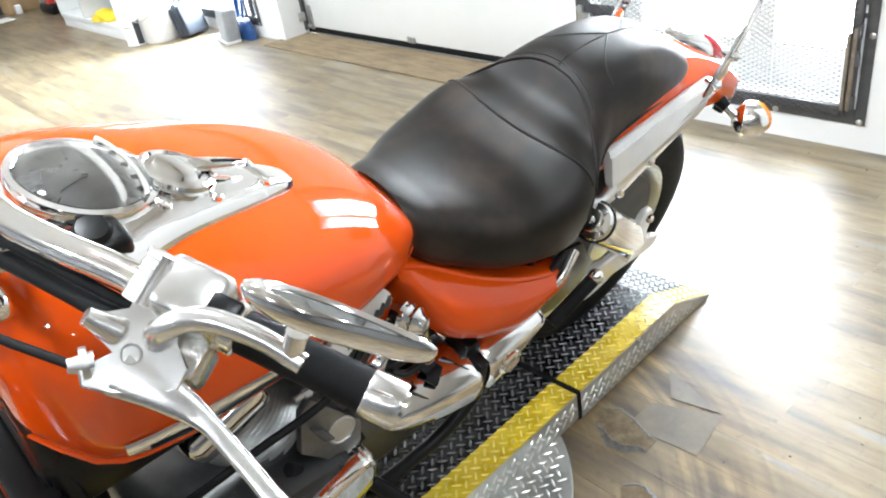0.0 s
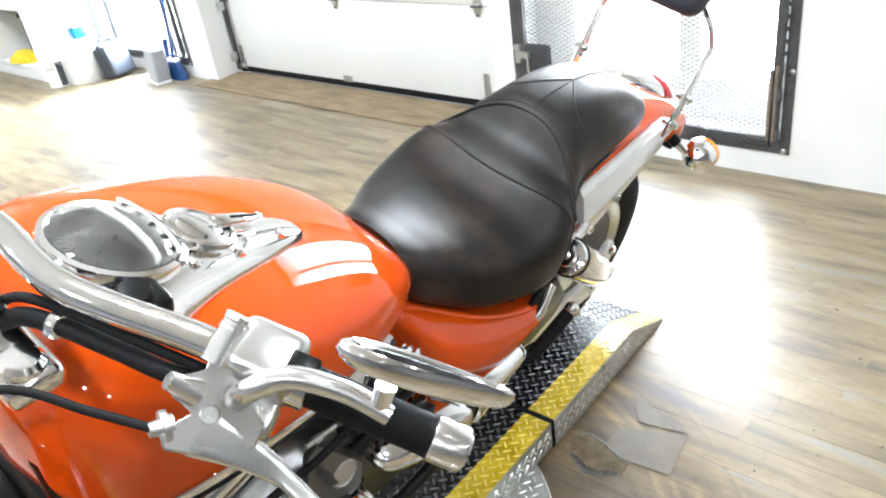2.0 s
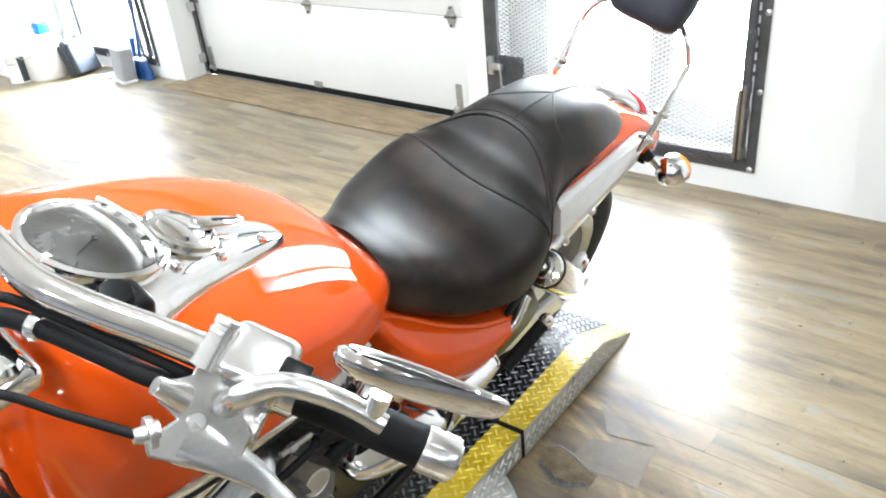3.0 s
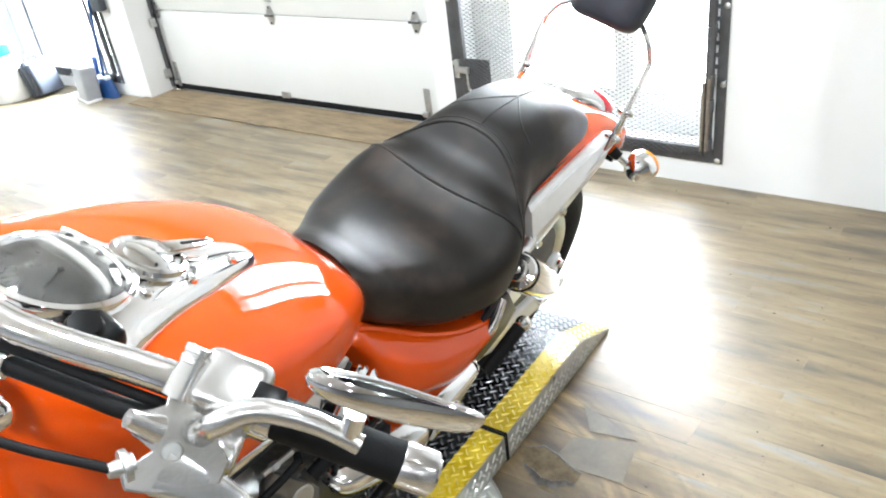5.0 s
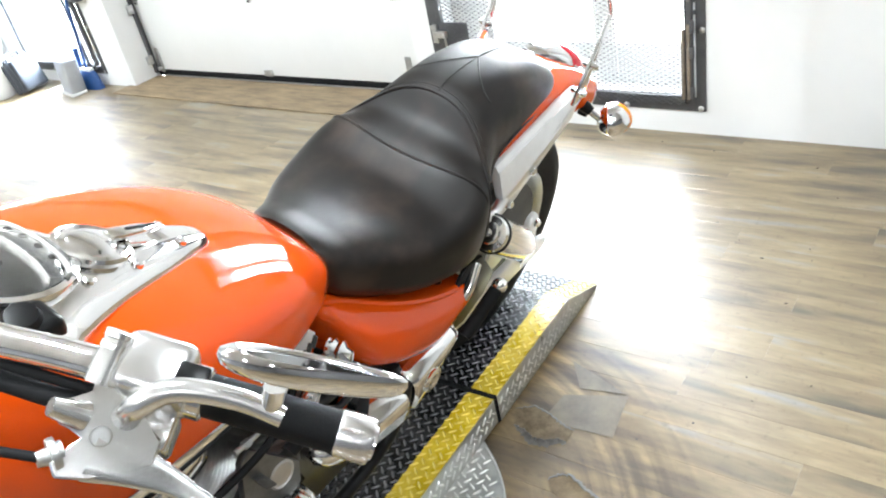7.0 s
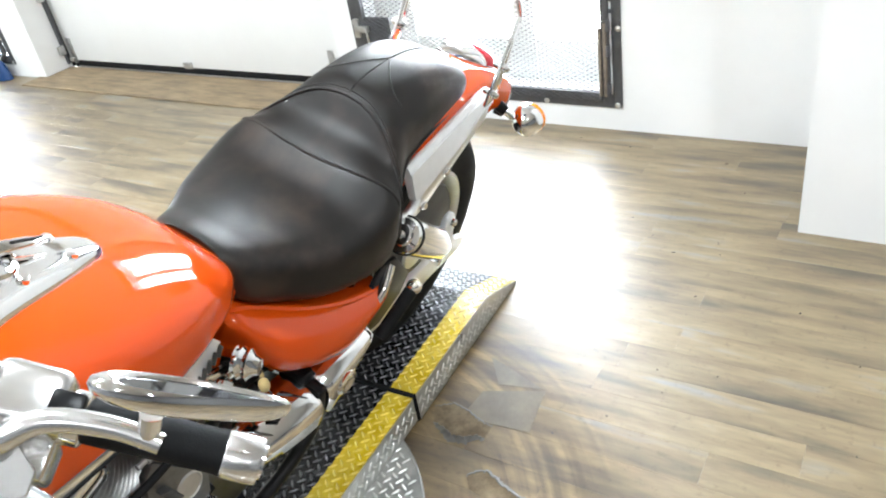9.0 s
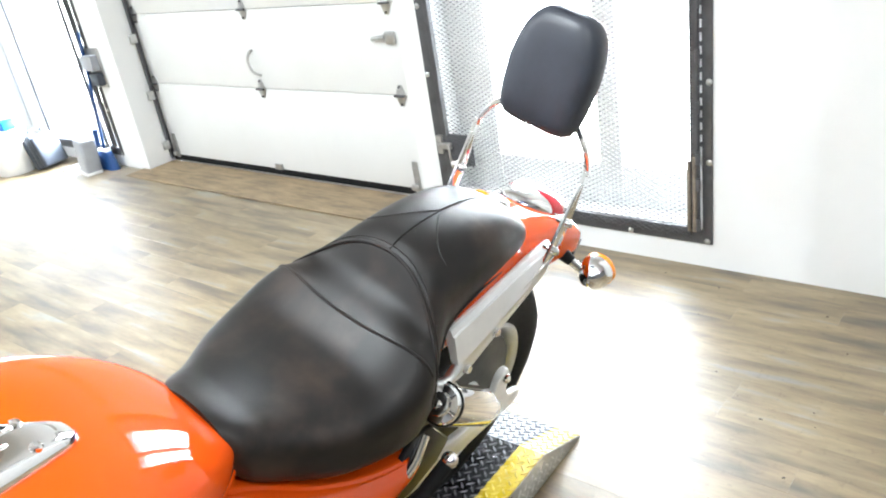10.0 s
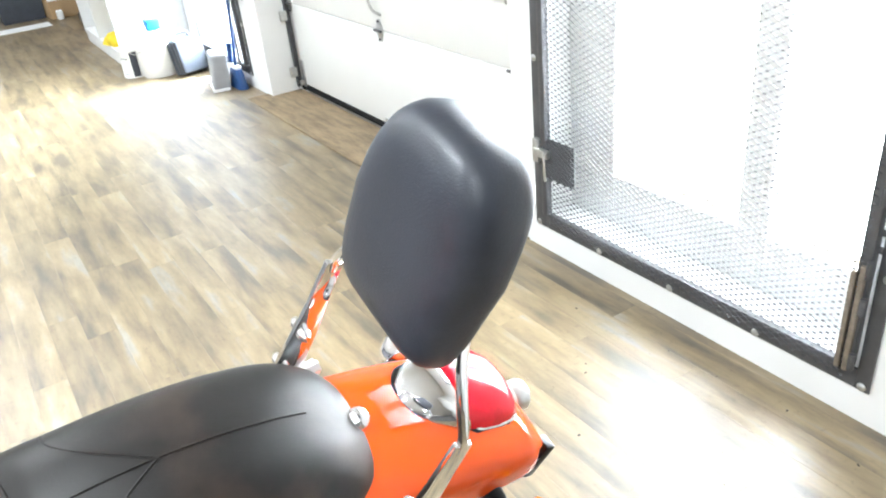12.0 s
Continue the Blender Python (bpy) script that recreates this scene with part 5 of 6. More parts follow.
# ---- steel security gates over the glazed openings ----
HASP = material("expanded_steel", (0.09, 0.09, 0.095), 0.5, 0.4, vary=0.2, scale=20)


def expanded_mesh(bm, y0, y1, z0, z1, x, lw, sw, w=0.0006, node=0.0036):
    """Diamonds lw long and sw high, each strand a thin tilted ribbon with depth."""
    ny, nz = int((y1 - y0) / lw), int((z1 - z0) / (sw / 2))
    verts, faces = [], []
    for j in range(nz):
        za, zb = z0 + j * sw / 2, z0 + (j + 1) * sw / 2
        for i in range(ny * 2):
            ya, yb = y0 + i * lw / 2, y0 + (i + 1) * lw / 2
            p, q = ((ya, za), (yb, zb)) if (i + j) % 2 == 0 else ((ya, zb), (yb, za))
            k = len(verts)
            verts += [(x, p[0], p[1] - w / 2), (x + 0.0014, p[0], p[1] + w / 2), (x + 0.0014, q[0], q[1] + w / 2), (x, q[0], q[1] - w / 2),
                      (x - 0.0007, p[0], p[1] + w / 3), (x - 0.0007, q[0], q[1] + w / 3)]
            faces += [(k, k + 3, k + 2, k + 1), (k, k + 4, k + 5, k + 3), (k + 1, k + 2, k + 5, k + 4)]
            if (i + j) % 2 == 0:
                k = len(verts)
                a, h = lw * 0.17, node / 2
                verts += [(x - 0.001, p[0] - a, p[1]), (x - 0.003, p[0], p[1] - h), (x - 0.001, p[0] + a, p[1]), (x + 0.005, p[0], p[1] + h)]
                faces += [(k, k + 1, k + 2, k + 3)]
    vs = [bm.verts.new(v) for v in verts]
    for f in faces:
        bm.faces.new([vs[i] for i in f])


def screw_head(p, parent, r=0.012, mat=None):
    bm = mesh()
    add_lathe(bm, [(r, 0), (r, 0.002), (r * 0.6, 0.006), (r * 0.15, 0.007)], axis_at(p, (-1, 0, 0)), 12)
    return part("screw", bm, mat or ZINC, parent)


def steel_gate(name, y0, y1, z0, z1, label, hinge_side):
    g = tagged(empty(name, pose(0, 0, 0)), label, "security gate")
    f = 0.058
    fh = 0.038
    for lo, hi, nm in (((WX - 0.008, y0, z0), (WX - 0.002, y0 + fh, z1), "frame_stile"), ((WX - 0.008, y1 - f, z0), (WX - 0.002, y1, z1), "frame_stile"),
                       ((WX - 0.008, y0 + fh, z0), (WX - 0.002, y1 - f, z0 + f), "frame_rail"), ((WX - 0.008, y0 + fh, z1 - f), (WX - 0.002, y1 - f, z1), "frame_rail")):
        rounded_box(nm, lo, hi, 0.0015, STEEL, g)
    gap = 0.008
    h0, h1 = y0 + fh + gap, y1 - f - 0.002
    for lo, hi in (((WX - 0.03, h0, z0 + f + 0.006), (WX - 0.004, h0 + 0.03, z1 - f)), ((WX - 0.03, h1 - 0.026, z0 + f + 0.006), (WX - 0.004, h1, z1 - f))):
        rounded_box("leaf_stile", lo, hi, 0.003, STEEL, g)
    rounded_box("leaf_rail", (WX - 0.028, h0 + 0.03, z0 + f - 0.02), (WX - 0.006, h1 - 0.026, z0 + f + 0.014), 0.003, STEEL, g)
    bm = mesh()
    expanded_mesh(bm, h0 + 0.02, h1 - 0.02, z0 + f - 0.022, z1 - f, WX - 0.031, 0.034, 0.0185)
    part("expanded_mesh", bm, HASP, g, "grey expanded metal mesh", smooth=False)
    n = max(3, round((y1 - y0) / 0.318))
    for k in range(n + 1):
        screw_head((WX - 0.008, y0 + 0.02 + (y1 - y0 - 0.04) * k / n, z0 + 0.012), g)
    for z in [z0 + 0.33 + 0.295 * k for k in range(6)]:
        screw_head((WX - 0.008, y0 + 0.012, z), g)
        screw_head((WX - 0.008, y1 - 0.014, z), g)
    return g


gate = steel_gate("security_gate", GY0, GY1, GZ0, GZ1, "dark grey steel security gate with expanded metal mesh", "right")
# hinge: brown leaf post with knuckles
RUST = material("weathered_steel", (0.23, 0.19, 0.15), 0.6, 0.4, vary=0.3, scale=25)
rounded_box("hinge_post", (WX - 0.042, GY0 + 0.050, GZ0 + 0.06), (WX - 0.03, GY0 + 0.064, 0.46), 0.003, RUST, gate, "bare weathered steel hinge strip")
rounded_box("hinge_post", (WX - 0.042, GY0 + 0.071, GZ0 + 0.06), (WX - 0.03, GY0 + 0.084, 0.44), 0.003, RUST, gate)
for z in (0.17, 0.33, 0.43, 0.62, 0.80, 0.98, 1.4, 1.9):
    bm = mesh()
    add_tube(bm, [(WX - 0.036, GY0 + 0.043, z), (WX - 0.036, GY0 + 0.043, z + 0.045)], 0.009, 10)
    part("hinge_knuckle", bm, STEEL, gate)
# clips that bridge the gap between frame and leaf
for k in range(36):
    z = 0.49 + 0.045 * k
    rounded_box("gap_clip", (WX - 0.012, GY0 + 0.036, z), (WX - 0.006, GY0 + 0.050, z + 0.016), 0.001, STEEL, gate)
# latch plate
bm = mesh()
expanded_mesh(bm, 1.945, 2.085, 0.318, 0.46, WX - 0.030, 0.034, 0.0185, 0.010)
part("latch_screen", bm, STEEL, gate, "dark folded mesh screen behind the latch", smooth=False)
rounded_box("latch_backing", (WX - 0.020, 1.945, 0.318), (WX - 0.017, 2.085, 0.46), 0.001, STEEL, gate)
bm = mesh()
add_box(bm, (WX - 0.05, 2.05, 0.395), (WX - 0.03, 2.125, 0.425), 0.004)
add_box(bm, (WX - 0.045, 2.10, 0.37), (WX - 0.025, 2.13, 0.455), 0.003)
add_tube(bm, smooth_path([(WX - 0.05, 2.06, 0.42), (WX - 0.065, 2.045, 0.41), (WX - 0.065, 2.042, 0.34), (WX - 0.06, 2.045, 0.325)]), 0.005, 8)
part("latch", bm, ZINC, gate, "zinc slide bolt")

window_gate = steel_gate("window_grille", 5.06, 6.10, 0.085, 2.2, "dark steel window grille with a second inner frame", "left")
rounded_box("inner_frame", (WX - 0.045, 5.17, 0.14), (WX - 0.03, 5.195, 2.1), 0.003, STEEL, window_gate)
rounded_box("inner_frame", (WX - 0.045, 5.195, 0.14), (WX - 0.03, 5.98, 0.165), 0.003, STEEL, window_gate)


# glazed doors behind the gates
GLAZE = clear_glass("window_glass")
def glazed(name, y0, y1, z0, z1, bars, sill):
    w = tagged(empty(name, pose(0, 0, 0)), "white framed glass door", "door", kind="structure")
    x0, x1 = WX + 0.12, WX + 0.17
    for a, b in bars:
        rounded_box("stile", (x0, a, z0), (x1, b, z1), 0.004, DOORP, w)
    rounded_box("bottom_panel", (x0 + 0.004, y0, z0), (x1 - 0.004, y1, sill), 0.004, DOORP, w)
    p = rounded_box("pane", (x0 + 0.02, y0, sill), (x0 + 0.026, y1, z1), 0, GLAZE, w)
    p.visible_shadow = False
    return w


glazed("door_2", 0.93, 2.115, 0.15, 2.15, ((1.30, 1.40), (1.90, 2.115)), 0.33)
glazed("window_1", 5.11, 6.05, 0.12, 2.15, ((5.11, 5.17), (5.99, 6.05)), 0.17)

# ---- platform of diamond plate ----
plat = tagged(empty("motorcycle_platform", Matrix.Translation((1.44, 0.842, 0)) @ pose(0, 0, 0, 0, 0, 1.6) @ Matrix.Translation((-1.44, -0.842, 0))), "low diamond plate motorcycle turntable platform painted black and yellow", "platform")


# lug colours are lighter than their plates, to paint in the highlights lugs catch
GLINT_BLACK = material("glint_black_lug", (0.13, 0.13, 0.135), 0.28, 0.5, vary=0.4, scale=30)
# paler copies of the plate paints: gate glare on the slope, put into the colour
RAMP_TREAD = material("glare_toned_black_tread", (0.26, 0.27, 0.285), 0.36, 0.5, vary=0.25, scale=18, rough_vary=0.1)
RAMP_YELLOW = material("glare_toned_yellow_paint", (0.62, 0.57, 0.39), 0.32, 0.15, vary=0.2, scale=15, rough_vary=0.1)
GLINT_YELLOW = material("glint_yellow_lug", (0.72, 0.56, 0.10), 0.35, 0.1, vary=0.25, scale=30)
GLINT_SILVER = material("bright_silver_lug", (0.80, 0.80, 0.78), 0.3, 0.9, vary=0.15, scale=30)


def lug(bm, M, length=0.0262, width=0.0064, h=0.003):
    l, w = length / 2, width / 2
    p = [(-l, 0, 0), (-l * 0.35, -w, 0), (l * 0.35, -w, 0), (l, 0, 0), (l * 0.35, w, 0), (-l * 0.35, w, 0), (-l * 0.55, 0, h), (l * 0.55, 0, h)]
    v = [bm.verts.new(M @ Vector(q)) for q in p]
    for f in ((0, 1, 6), (1, 2, 7, 6), (2, 3, 7), (3, 4, 7), (4, 5, 6, 7), (5, 0, 6)):
        bm.faces.new([v[i] for i in f])


def lugs(M, x0, x1, y0, y1, mat, parent, pitch=0.0218, keep=None, turn=45):
    bm = mesh()
    c, s = math.cos(radians(turn)), math.sin(radians(turn))
    n = int(1.5 * max(x1 - x0, y1 - y0) / pitch)
    for i in range(-n, n):
        for j in range(-n, n):
            x, y = (x0 + x1) / 2 + (i * c - j * s) * pitch, (y0 + y1) / 2 + (i * s + j * c) * pitch
            if not (x0 + 0.006 < x < x1 - 0.006 and y0 + 0.006 < y < y1 - 0.006) or keep and not keep(x, y):
                continue
            lug(bm, M @ pose(x, y, 0, 0, 0, turn if (i + j) % 2 else turn - 90))
    ob = part("plate_lug", bm, {PLATE_BLACK: GLINT_BLACK, PLATE_YELLOW: GLINT_YELLOW}.get(mat, GLINT_SILVER), parent, smooth=False)
    ob["kind"] = "stuff"
    return ob


PX0, PX1, PY0, PY1, YB = -0.62, 1.432, 0.84, 1.372, 0.074
rounded_box("deck_frame", (PX0, PY0 + 0.001, 0.012), (PX1, PY1 - 0.001, DECK - 0.003), 0.003, PLATE_SILVER, plat)
for a, b, mt, nm in ((PY0, PY0 + YB, PLATE_YELLOW, "yellow_strip"), (PY0 + YB, PY1 - YB, PLATE_BLACK, "black_tread"), (PY1 - YB, PY1, PLATE_YELLOW, "yellow_strip")):
    d = rounded_box(nm, (PX0, a, DECK - 0.003), (PX1, b, DECK), 0.0, mt, plat)
    lugs(Matrix.Translation((0, 0, DECK)), PX0, PX1, a, b, mt, d)
side = rounded_box("side_skin", (PX0, PY0 - 0.002, 0.012), (PX1, PY0 + 0.001, DECK - 0.004), 0.0, PLATE_SILVER, plat)
lugs(Matrix.Translation((0, PY0 - 0.002, 0)) @ pose(0, 0, 0, 90, 0, 0), PX0, PX1, 0.014, DECK - 0.006, PLATE_SILVER, side)
# ramp: flat, then sloping to the floor
RX0, RX1, RX2 = 1.448, 1.872, 2.062
bm = mesh()
add_slab(bm, [(RX0, 0.002), (RX2, 0.002), (RX2, 0.006), (RX1, DECK - 0.003), (RX0, DECK - 0.003)], Matrix.Translation((0, PY1 - 0.001, 0)) @ pose(0, 0, 0, 90, 0, 0), PY1 - PY0 - 0.002)
ramp = part("ramp", bm, PLATE_SILVER, plat, "bare aluminium ramp", smooth=False)
slope = math.atan2(DECK - 0.008, RX2 - RX1)
SL = Matrix.Translation((RX1, 0, DECK)) @ pose(0, 0, 0, 0, math.degrees(slope), 0)
slen = math.hypot(RX2 - RX1, DECK - 0.008)
for a, b, mt, nm in ((PY0, PY0 + YB, PLATE_YELLOW, "yellow_strip"), (PY0 + YB, PY1 - YB, PLATE_BLACK, "black_tread"), (PY1 - YB, PY1, PLATE_YELLOW, "yellow_strip")):
    d = rounded_box(nm, (RX0, a, DECK - 0.003), (RX1, b, DECK), 0.0, mt, plat)
    lugs(Matrix.Translation((0, 0, DECK)), RX0, RX1, a, b, mt, d)
    e = rounded_box(nm, (0, a, -0.003), (slen, b, 0.0), 0.0, RAMP_YELLOW if mt is PLATE_YELLOW else RAMP_TREAD, plat, m=SL)
    lugs(SL, 0.0, slen, a, b, mt, e)
bm = mesh()
add_slab(bm, [(RX0, 0.002), (RX2, 0.002), (RX2, 0.006), (RX1, DECK - 0.004), (RX0, DECK - 0.004)], Matrix.Translation((0, PY0 + 0.001, 0)) @ pose(0, 0, 0, 90, 0, 0), 0.003)
side = part("side_skin", bm, PLATE_SILVER, plat, smooth=False)
lugs(Matrix.Translation((0, PY0 - 0.002, 0)) @ pose(0, 0, 0, 90, 0, 0), RX0, RX2, 0.006, DECK - 0.004, PLATE_SILVER, side, keep=lambda x, z: z < 0.074 - max(0, x - RX1 + 0.01) * (DECK / (RX2 - RX1)))
bm = mesh()
add_box(bm, (1.4335, PY0 - 0.004, 0.004), (1.4465, PY1 + 0.002, DECK + 0.004), 0.003)
part("joint_strap", bm, RUBBER, plat, "black strap over the joint")
bm = mesh()
add_lathe(bm, [(0.462, 0.0), (0.465, 0.002), (0.465, 0.008), (0.463, 0.010)], Matrix.Translation((0.967, 1.09, 0.001)), 96)
disc = part("turntable_disc", bm, PLATE_SILVER, plat, "round bare diamond plate turntable base")
lugs(Matrix.Translation((0, 0, 0.011)), 0.5, 1.44, 0.62, 0.86, PLATE_SILVER, disc, keep=lambda x, y: math.hypot(x - 0.967, y - 1.09) < 0.448, turn=60)
bm = mesh()
add_tube(bm, [(0.967 + 0.4645 * math.cos(a), 1.09 + 0.4645 * math.sin(a), 0.011) for a in [2 * math.pi * k / 96 for k in range(97)]], 0.003, 6)
part("disc_edge", bm, ZINC, disc)
bm = mesh()
add_lathe(bm, [(0.008, 0), (0.008, 0.003), (0.003, 0.004)], Matrix.Translation((1.335, 0.845, 0.011)), 12)
part("disc_bolt", bm, ZINC, disc)

# ---- things along the far wall ----
WHITEPL = material("white_plastic", (0.80, 0.80, 0.79), 0.4, vary=0.03, scale=10)
GREYPL = material("grey_plastic", (0.34, 0.35, 0.37), 0.45, vary=0.08, scale=12)
DARKPL = material("slate_plastic", (0.045, 0.052, 0.066), 0.5, vary=0.12, scale=14)
BLUEPL = material("blue_plastic", (0.012, 0.06, 0.20), 0.4, vary=0.1, scale=14)
BLUELIQ = material("bright_blue_liquid", (0.02, 0.22, 0.80), 0.15, 0, 0.5)
YELLOWC = material("yellow_cloth", (0.75, 0.55, 0.03), 0.8, vary=0.15, scale=25, bump=0.4, bump_scale=60)
CARD = material("brown_cardboard", (0.38, 0.25, 0.13), 0.75, vary=0.08, scale=8)
REDP = material("red_paint", (0.45, 0.03, 0.02), 0.4, vary=0.1, scale=12)

# broom
broom = tagged(empty("broom", pose(0, 0, 0)), "blue push broom leaning against the window grille", "broom")
bm = mesh()
rings = []
for z, hw, hd in ((0.002, 0.115, 0.038), (0.06, 0.105, 0.032), (0.11, 0.09, 0.026), (0.13, 0.075, 0.02)):
    rings.append([(3.09 + hd * math.cos(a), 5.19 + hw * math.copysign(abs(math.sin(a)) ** 0.5, math.sin(a)), z) for a in [2 * math.pi * k / 24 for k in range(24)]])
loft(bm, rings)
part("broom_head", bm, BLUEPL, broom, "blue bristle head")
rounded_box("head_band", (3.07, 5.13, 0.125), (3.11, 5.25, 0.15), 0.006, WHITEPL, broom)
bm = mesh()
add_tube(bm, [(3.09, 5.19, 0.13), (3.125, 5.10, 0.75), (3.13, 5.07, 0.95)], 0.010, 10)
part("broom_handle", bm, BLUEPL, broom)
bm = mesh()
add_tube(bm, [(3.075, 5.22, 0.17), (3.085, 5.215, 0.29)], [0.014, 0.02], 10)
part("hand_brush", bm, BLUEPL, broom)
# dustpan standing up
dust = tagged(empty("dustpan", pose(2.99, 5.27, 0, 0, 0, -12)), "upright grey plastic dustpan", "dustpan")
bm = mesh()
add_box(bm, (-0.055, -0.095, 0.001), (0.055, 0.095, 0.245), 0.022, pose(0, 0, 0, 0, 4, 0), 4)
part("pan", bm, GREYPL, dust)
rounded_box("pan_lip", (-0.062, -0.10, 0.0), (0.05, 0.10, 0.02), 0.004, WHITEPL, dust)
bm = mesh()
add_tube(bm, [(0.02, 0.0, 0.23), (0.08, 0.02, 0.55), (0.11, 0.03, 0.78)], 0.008, 8)
part("pan_handle", bm, WHITEPL, dust)
# towel and bottle rack on the window frame
rack = tagged(empty("wall_rack", pose(0, 0, 0)), "small grey wall rack on the window frame", "rack")
rounded_box("rack_box", (3.09, 4.96, 0.70), (3.145, 5.10, 0.80), 0.008, GREYPL, rack)
rounded_box("rack_box", (3.095, 4.95, 0.60), (3.145, 5.06, 0.68), 0.008, DARKPL, rack)
rounded_box("rack_back", (3.146, 4.95, 0.58), (3.156, 5.11, 0.84), 0.003, ZINC, rack)
# carrying case
case = tagged(empty("carrying_case", pose(2.98, 5.80, 0, 0, 0, 14)), "dark slate plastic carrying case standing on edge", "case")
CASE = pose(0, 0, 0.012, -14, 0, 0) @ Matrix.Translation((0, 0.015, 0))
for y0, y1, h in ((-0.072, -0.026, 0.235), (-0.024, 0.024, 0.255), (0.026, 0.070, 0.235)):
    rounded_box("case_shell", (-0.105, y0, 0.0), (0.105, y1, h), 0.018, DARKPL, case, m=CASE, seg=3)
bm = mesh()
add_tube(bm, smooth_path([CASE @ Vector(q) for q in ((-0.05, 0.0, 0.24), (-0.045, 0.0, 0.285), (0.045, 0.0, 0.285), (0.05, 0.0, 0.24))]), 0.009, 8)
part("case_handle", bm, DARKPL, case)
for x in (-0.065, 0.065):
    rounded_box("case_latch", (x - 0.018, -0.030, 0.225), (x + 0.018, 0.030, 0.262), 0.004, GREYPL, case, m=CASE)
bm = mesh()
add_box(bm, (2.93, 5.46, 0.0), (3.10, 5.60, 0.012), 0.004)
tagged(part("white_tray", bm, WHITEPL), "small white plastic tray on the floor", "tray")
# bucket with a jug on it
bucket = tagged(empty("bucket", pose(2.80, 6.02, 0)), "white plastic bucket with closed lid", "bucket")
bm = mesh()
add_lathe(bm, [(0.125, 0.0), (0.13, 0.01), (0.145, 0.31), (0.15, 0.315), (0.15, 0.325)], Matrix.Identity(4), 36)
part("bucket_body", bm, WHITEPL, bucket)
bm = mesh()
add_lathe(bm, [(0.154, 0.318), (0.156, 0.33), (0.15, 0.34), (0.06, 0.338), (0.01, 0.338)], Matrix.Identity(4), 36)
part("bucket_lid", bm, WHITEPL, bucket)
bm = mesh()
add_tube(bm, [(0.15 * math.cos(a) * -0.5 - 0.10, 0.15 * math.sin(a), 0.24 - 0.06 * math.cos(a)) for a in [radians(-90 + 180 * k / 14) for k in range(15)]], 0.003, 6)
part("bucket_handle", bm, ZINC, bucket)
jug = tagged(empty("jug", pose(2.79, 5.90, 0.34)), "clear jug with bright blue fluid on the bucket", "jug")
rounded_box("jug_fluid", (-0.05, -0.055, 0.0), (0.05, 0.055, 0.075), 0.015, BLUELIQ, jug, seg=3)
rounded_box("jug_neck", (-0.05, -0.055, 0.077), (0.05, 0.055, 0.16), 0.02, WHITEPL, jug, seg=3)
bm = mesh()
add_lathe(bm, [(0.018, 0.16), (0.018, 0.185), (0.01, 0.187)], Matrix.Identity(4), 14)
part("jug_cap", bm, WHITEPL, jug)
# paint can
can = tagged(empty("paint_can", pose(2.64, 6.14, 0)), "white labelled metal paint can", "can")
bm = mesh()
add_lathe(bm, [(0.082, 0), (0.084, 0.004), (0.082, 0.008), (0.082, 0.19), (0.085, 0.195), (0.084, 0.20), (0.07, 0.198), (0.01, 0.196)], Matrix.Identity(4), 32)
part("can_body", bm, WHITEPL, can)
for z, h in ((0.145, 0.018), (0.03, 0.006)):
    bm = mesh()
    for a0 in ([200, 214, 228] if h > 0.01 else [205]):
        w = 9 if h > 0.01 else 26
        add_tube(bm, [(0.0832 * math.cos(radians(a0 + w * k / 6)), 0.0832 * math.sin(radians(a0 + w * k / 6)), z) for k in range(7)], h / 2, 6, squash=0.15)
    part("label_bar", bm, GREYPL, can)
bm = mesh()
rings = [[(0.0835 * math.cos(radians(250 + 34 * k / 8)), 0.0835 * math.sin(radians(250 + 34 * k / 8)), z) for k in range(9)] + [(0.0815 * math.cos(radians(284 - 34 * k / 8)), 0.0815 * math.sin(radians(284 - 34 * k / 8)), z) for k in range(9)] for z in (0.01, 0.185)]
loft(bm, rings)
part("label_panel", bm, DARKPL, can)

# white open cabinet
cab = tagged(empty("cabinet", pose(0, 0, 0)), "white open-fronted storage cabinet on a plinth", "cabinet")
CX0, CX1, CY0, CY1 = 2.62, 3.155, 6.36, 7.75
rounded_box("plinth", (CX0 + 0.01, CY0 + 0.01, 0.0), (CX1, CY1, 0.085), 0.003, WHITEPL, cab)
rounded_box("cabinet_floor", (CX0, CY0, 0.085), (CX1, CY1, 0.12), 0.003, WHITEPL, cab)
for y in (CY0, 7.12, CY1 - 0.03):
    rounded_box("side_panel", (CX0, y, 0.121), (CX1, y + 0.03, 1.6), 0.003, WHITEPL, cab)
for z in (0.55, 0.98, 1.57):
    rounded_box("shelf", (CX0 + 0.004, CY0 + 0.031, z), (CX1 - 0.02, CY1 - 0.031, z + 0.03), 0.003, WHITEPL, cab)
rounded_box("back_panel", (CX1 - 0.012, CY0 + 0.031, 0.121), (CX1 - 0.002, CY1 - 0.031, 1.56), 0.0, WHITEPL, cab)
bm = mesh()
rings = []
for k in range(9):
    z = 0.121 + 0.085 * math.sin(0.5 * math.pi * k / 8)
    r = math.cos(0.5 * math.pi * k / 8) * 0.9 + 0.1
    rings.append([(2.70 + 0.10 * r * math.cos(a) * (1 + 0.18 * math.sin(3 * a + k)), 6.80 + 0.19 * r * math.sin(a) * (1 + 0.15 * math.cos(5 * a)), z) for a in [2 * math.pi * j / 26 for j in range(26)]])
loft(bm, rings)
tagged(part("yellow_cloth", bm, YELLOWC), "crumpled yellow cloth lying in the cabinet", "cloth")
tool = tagged(empty("power_tool_box", pose(0, 0, 0)), "black tool box on the cabinet floor", "tool box")
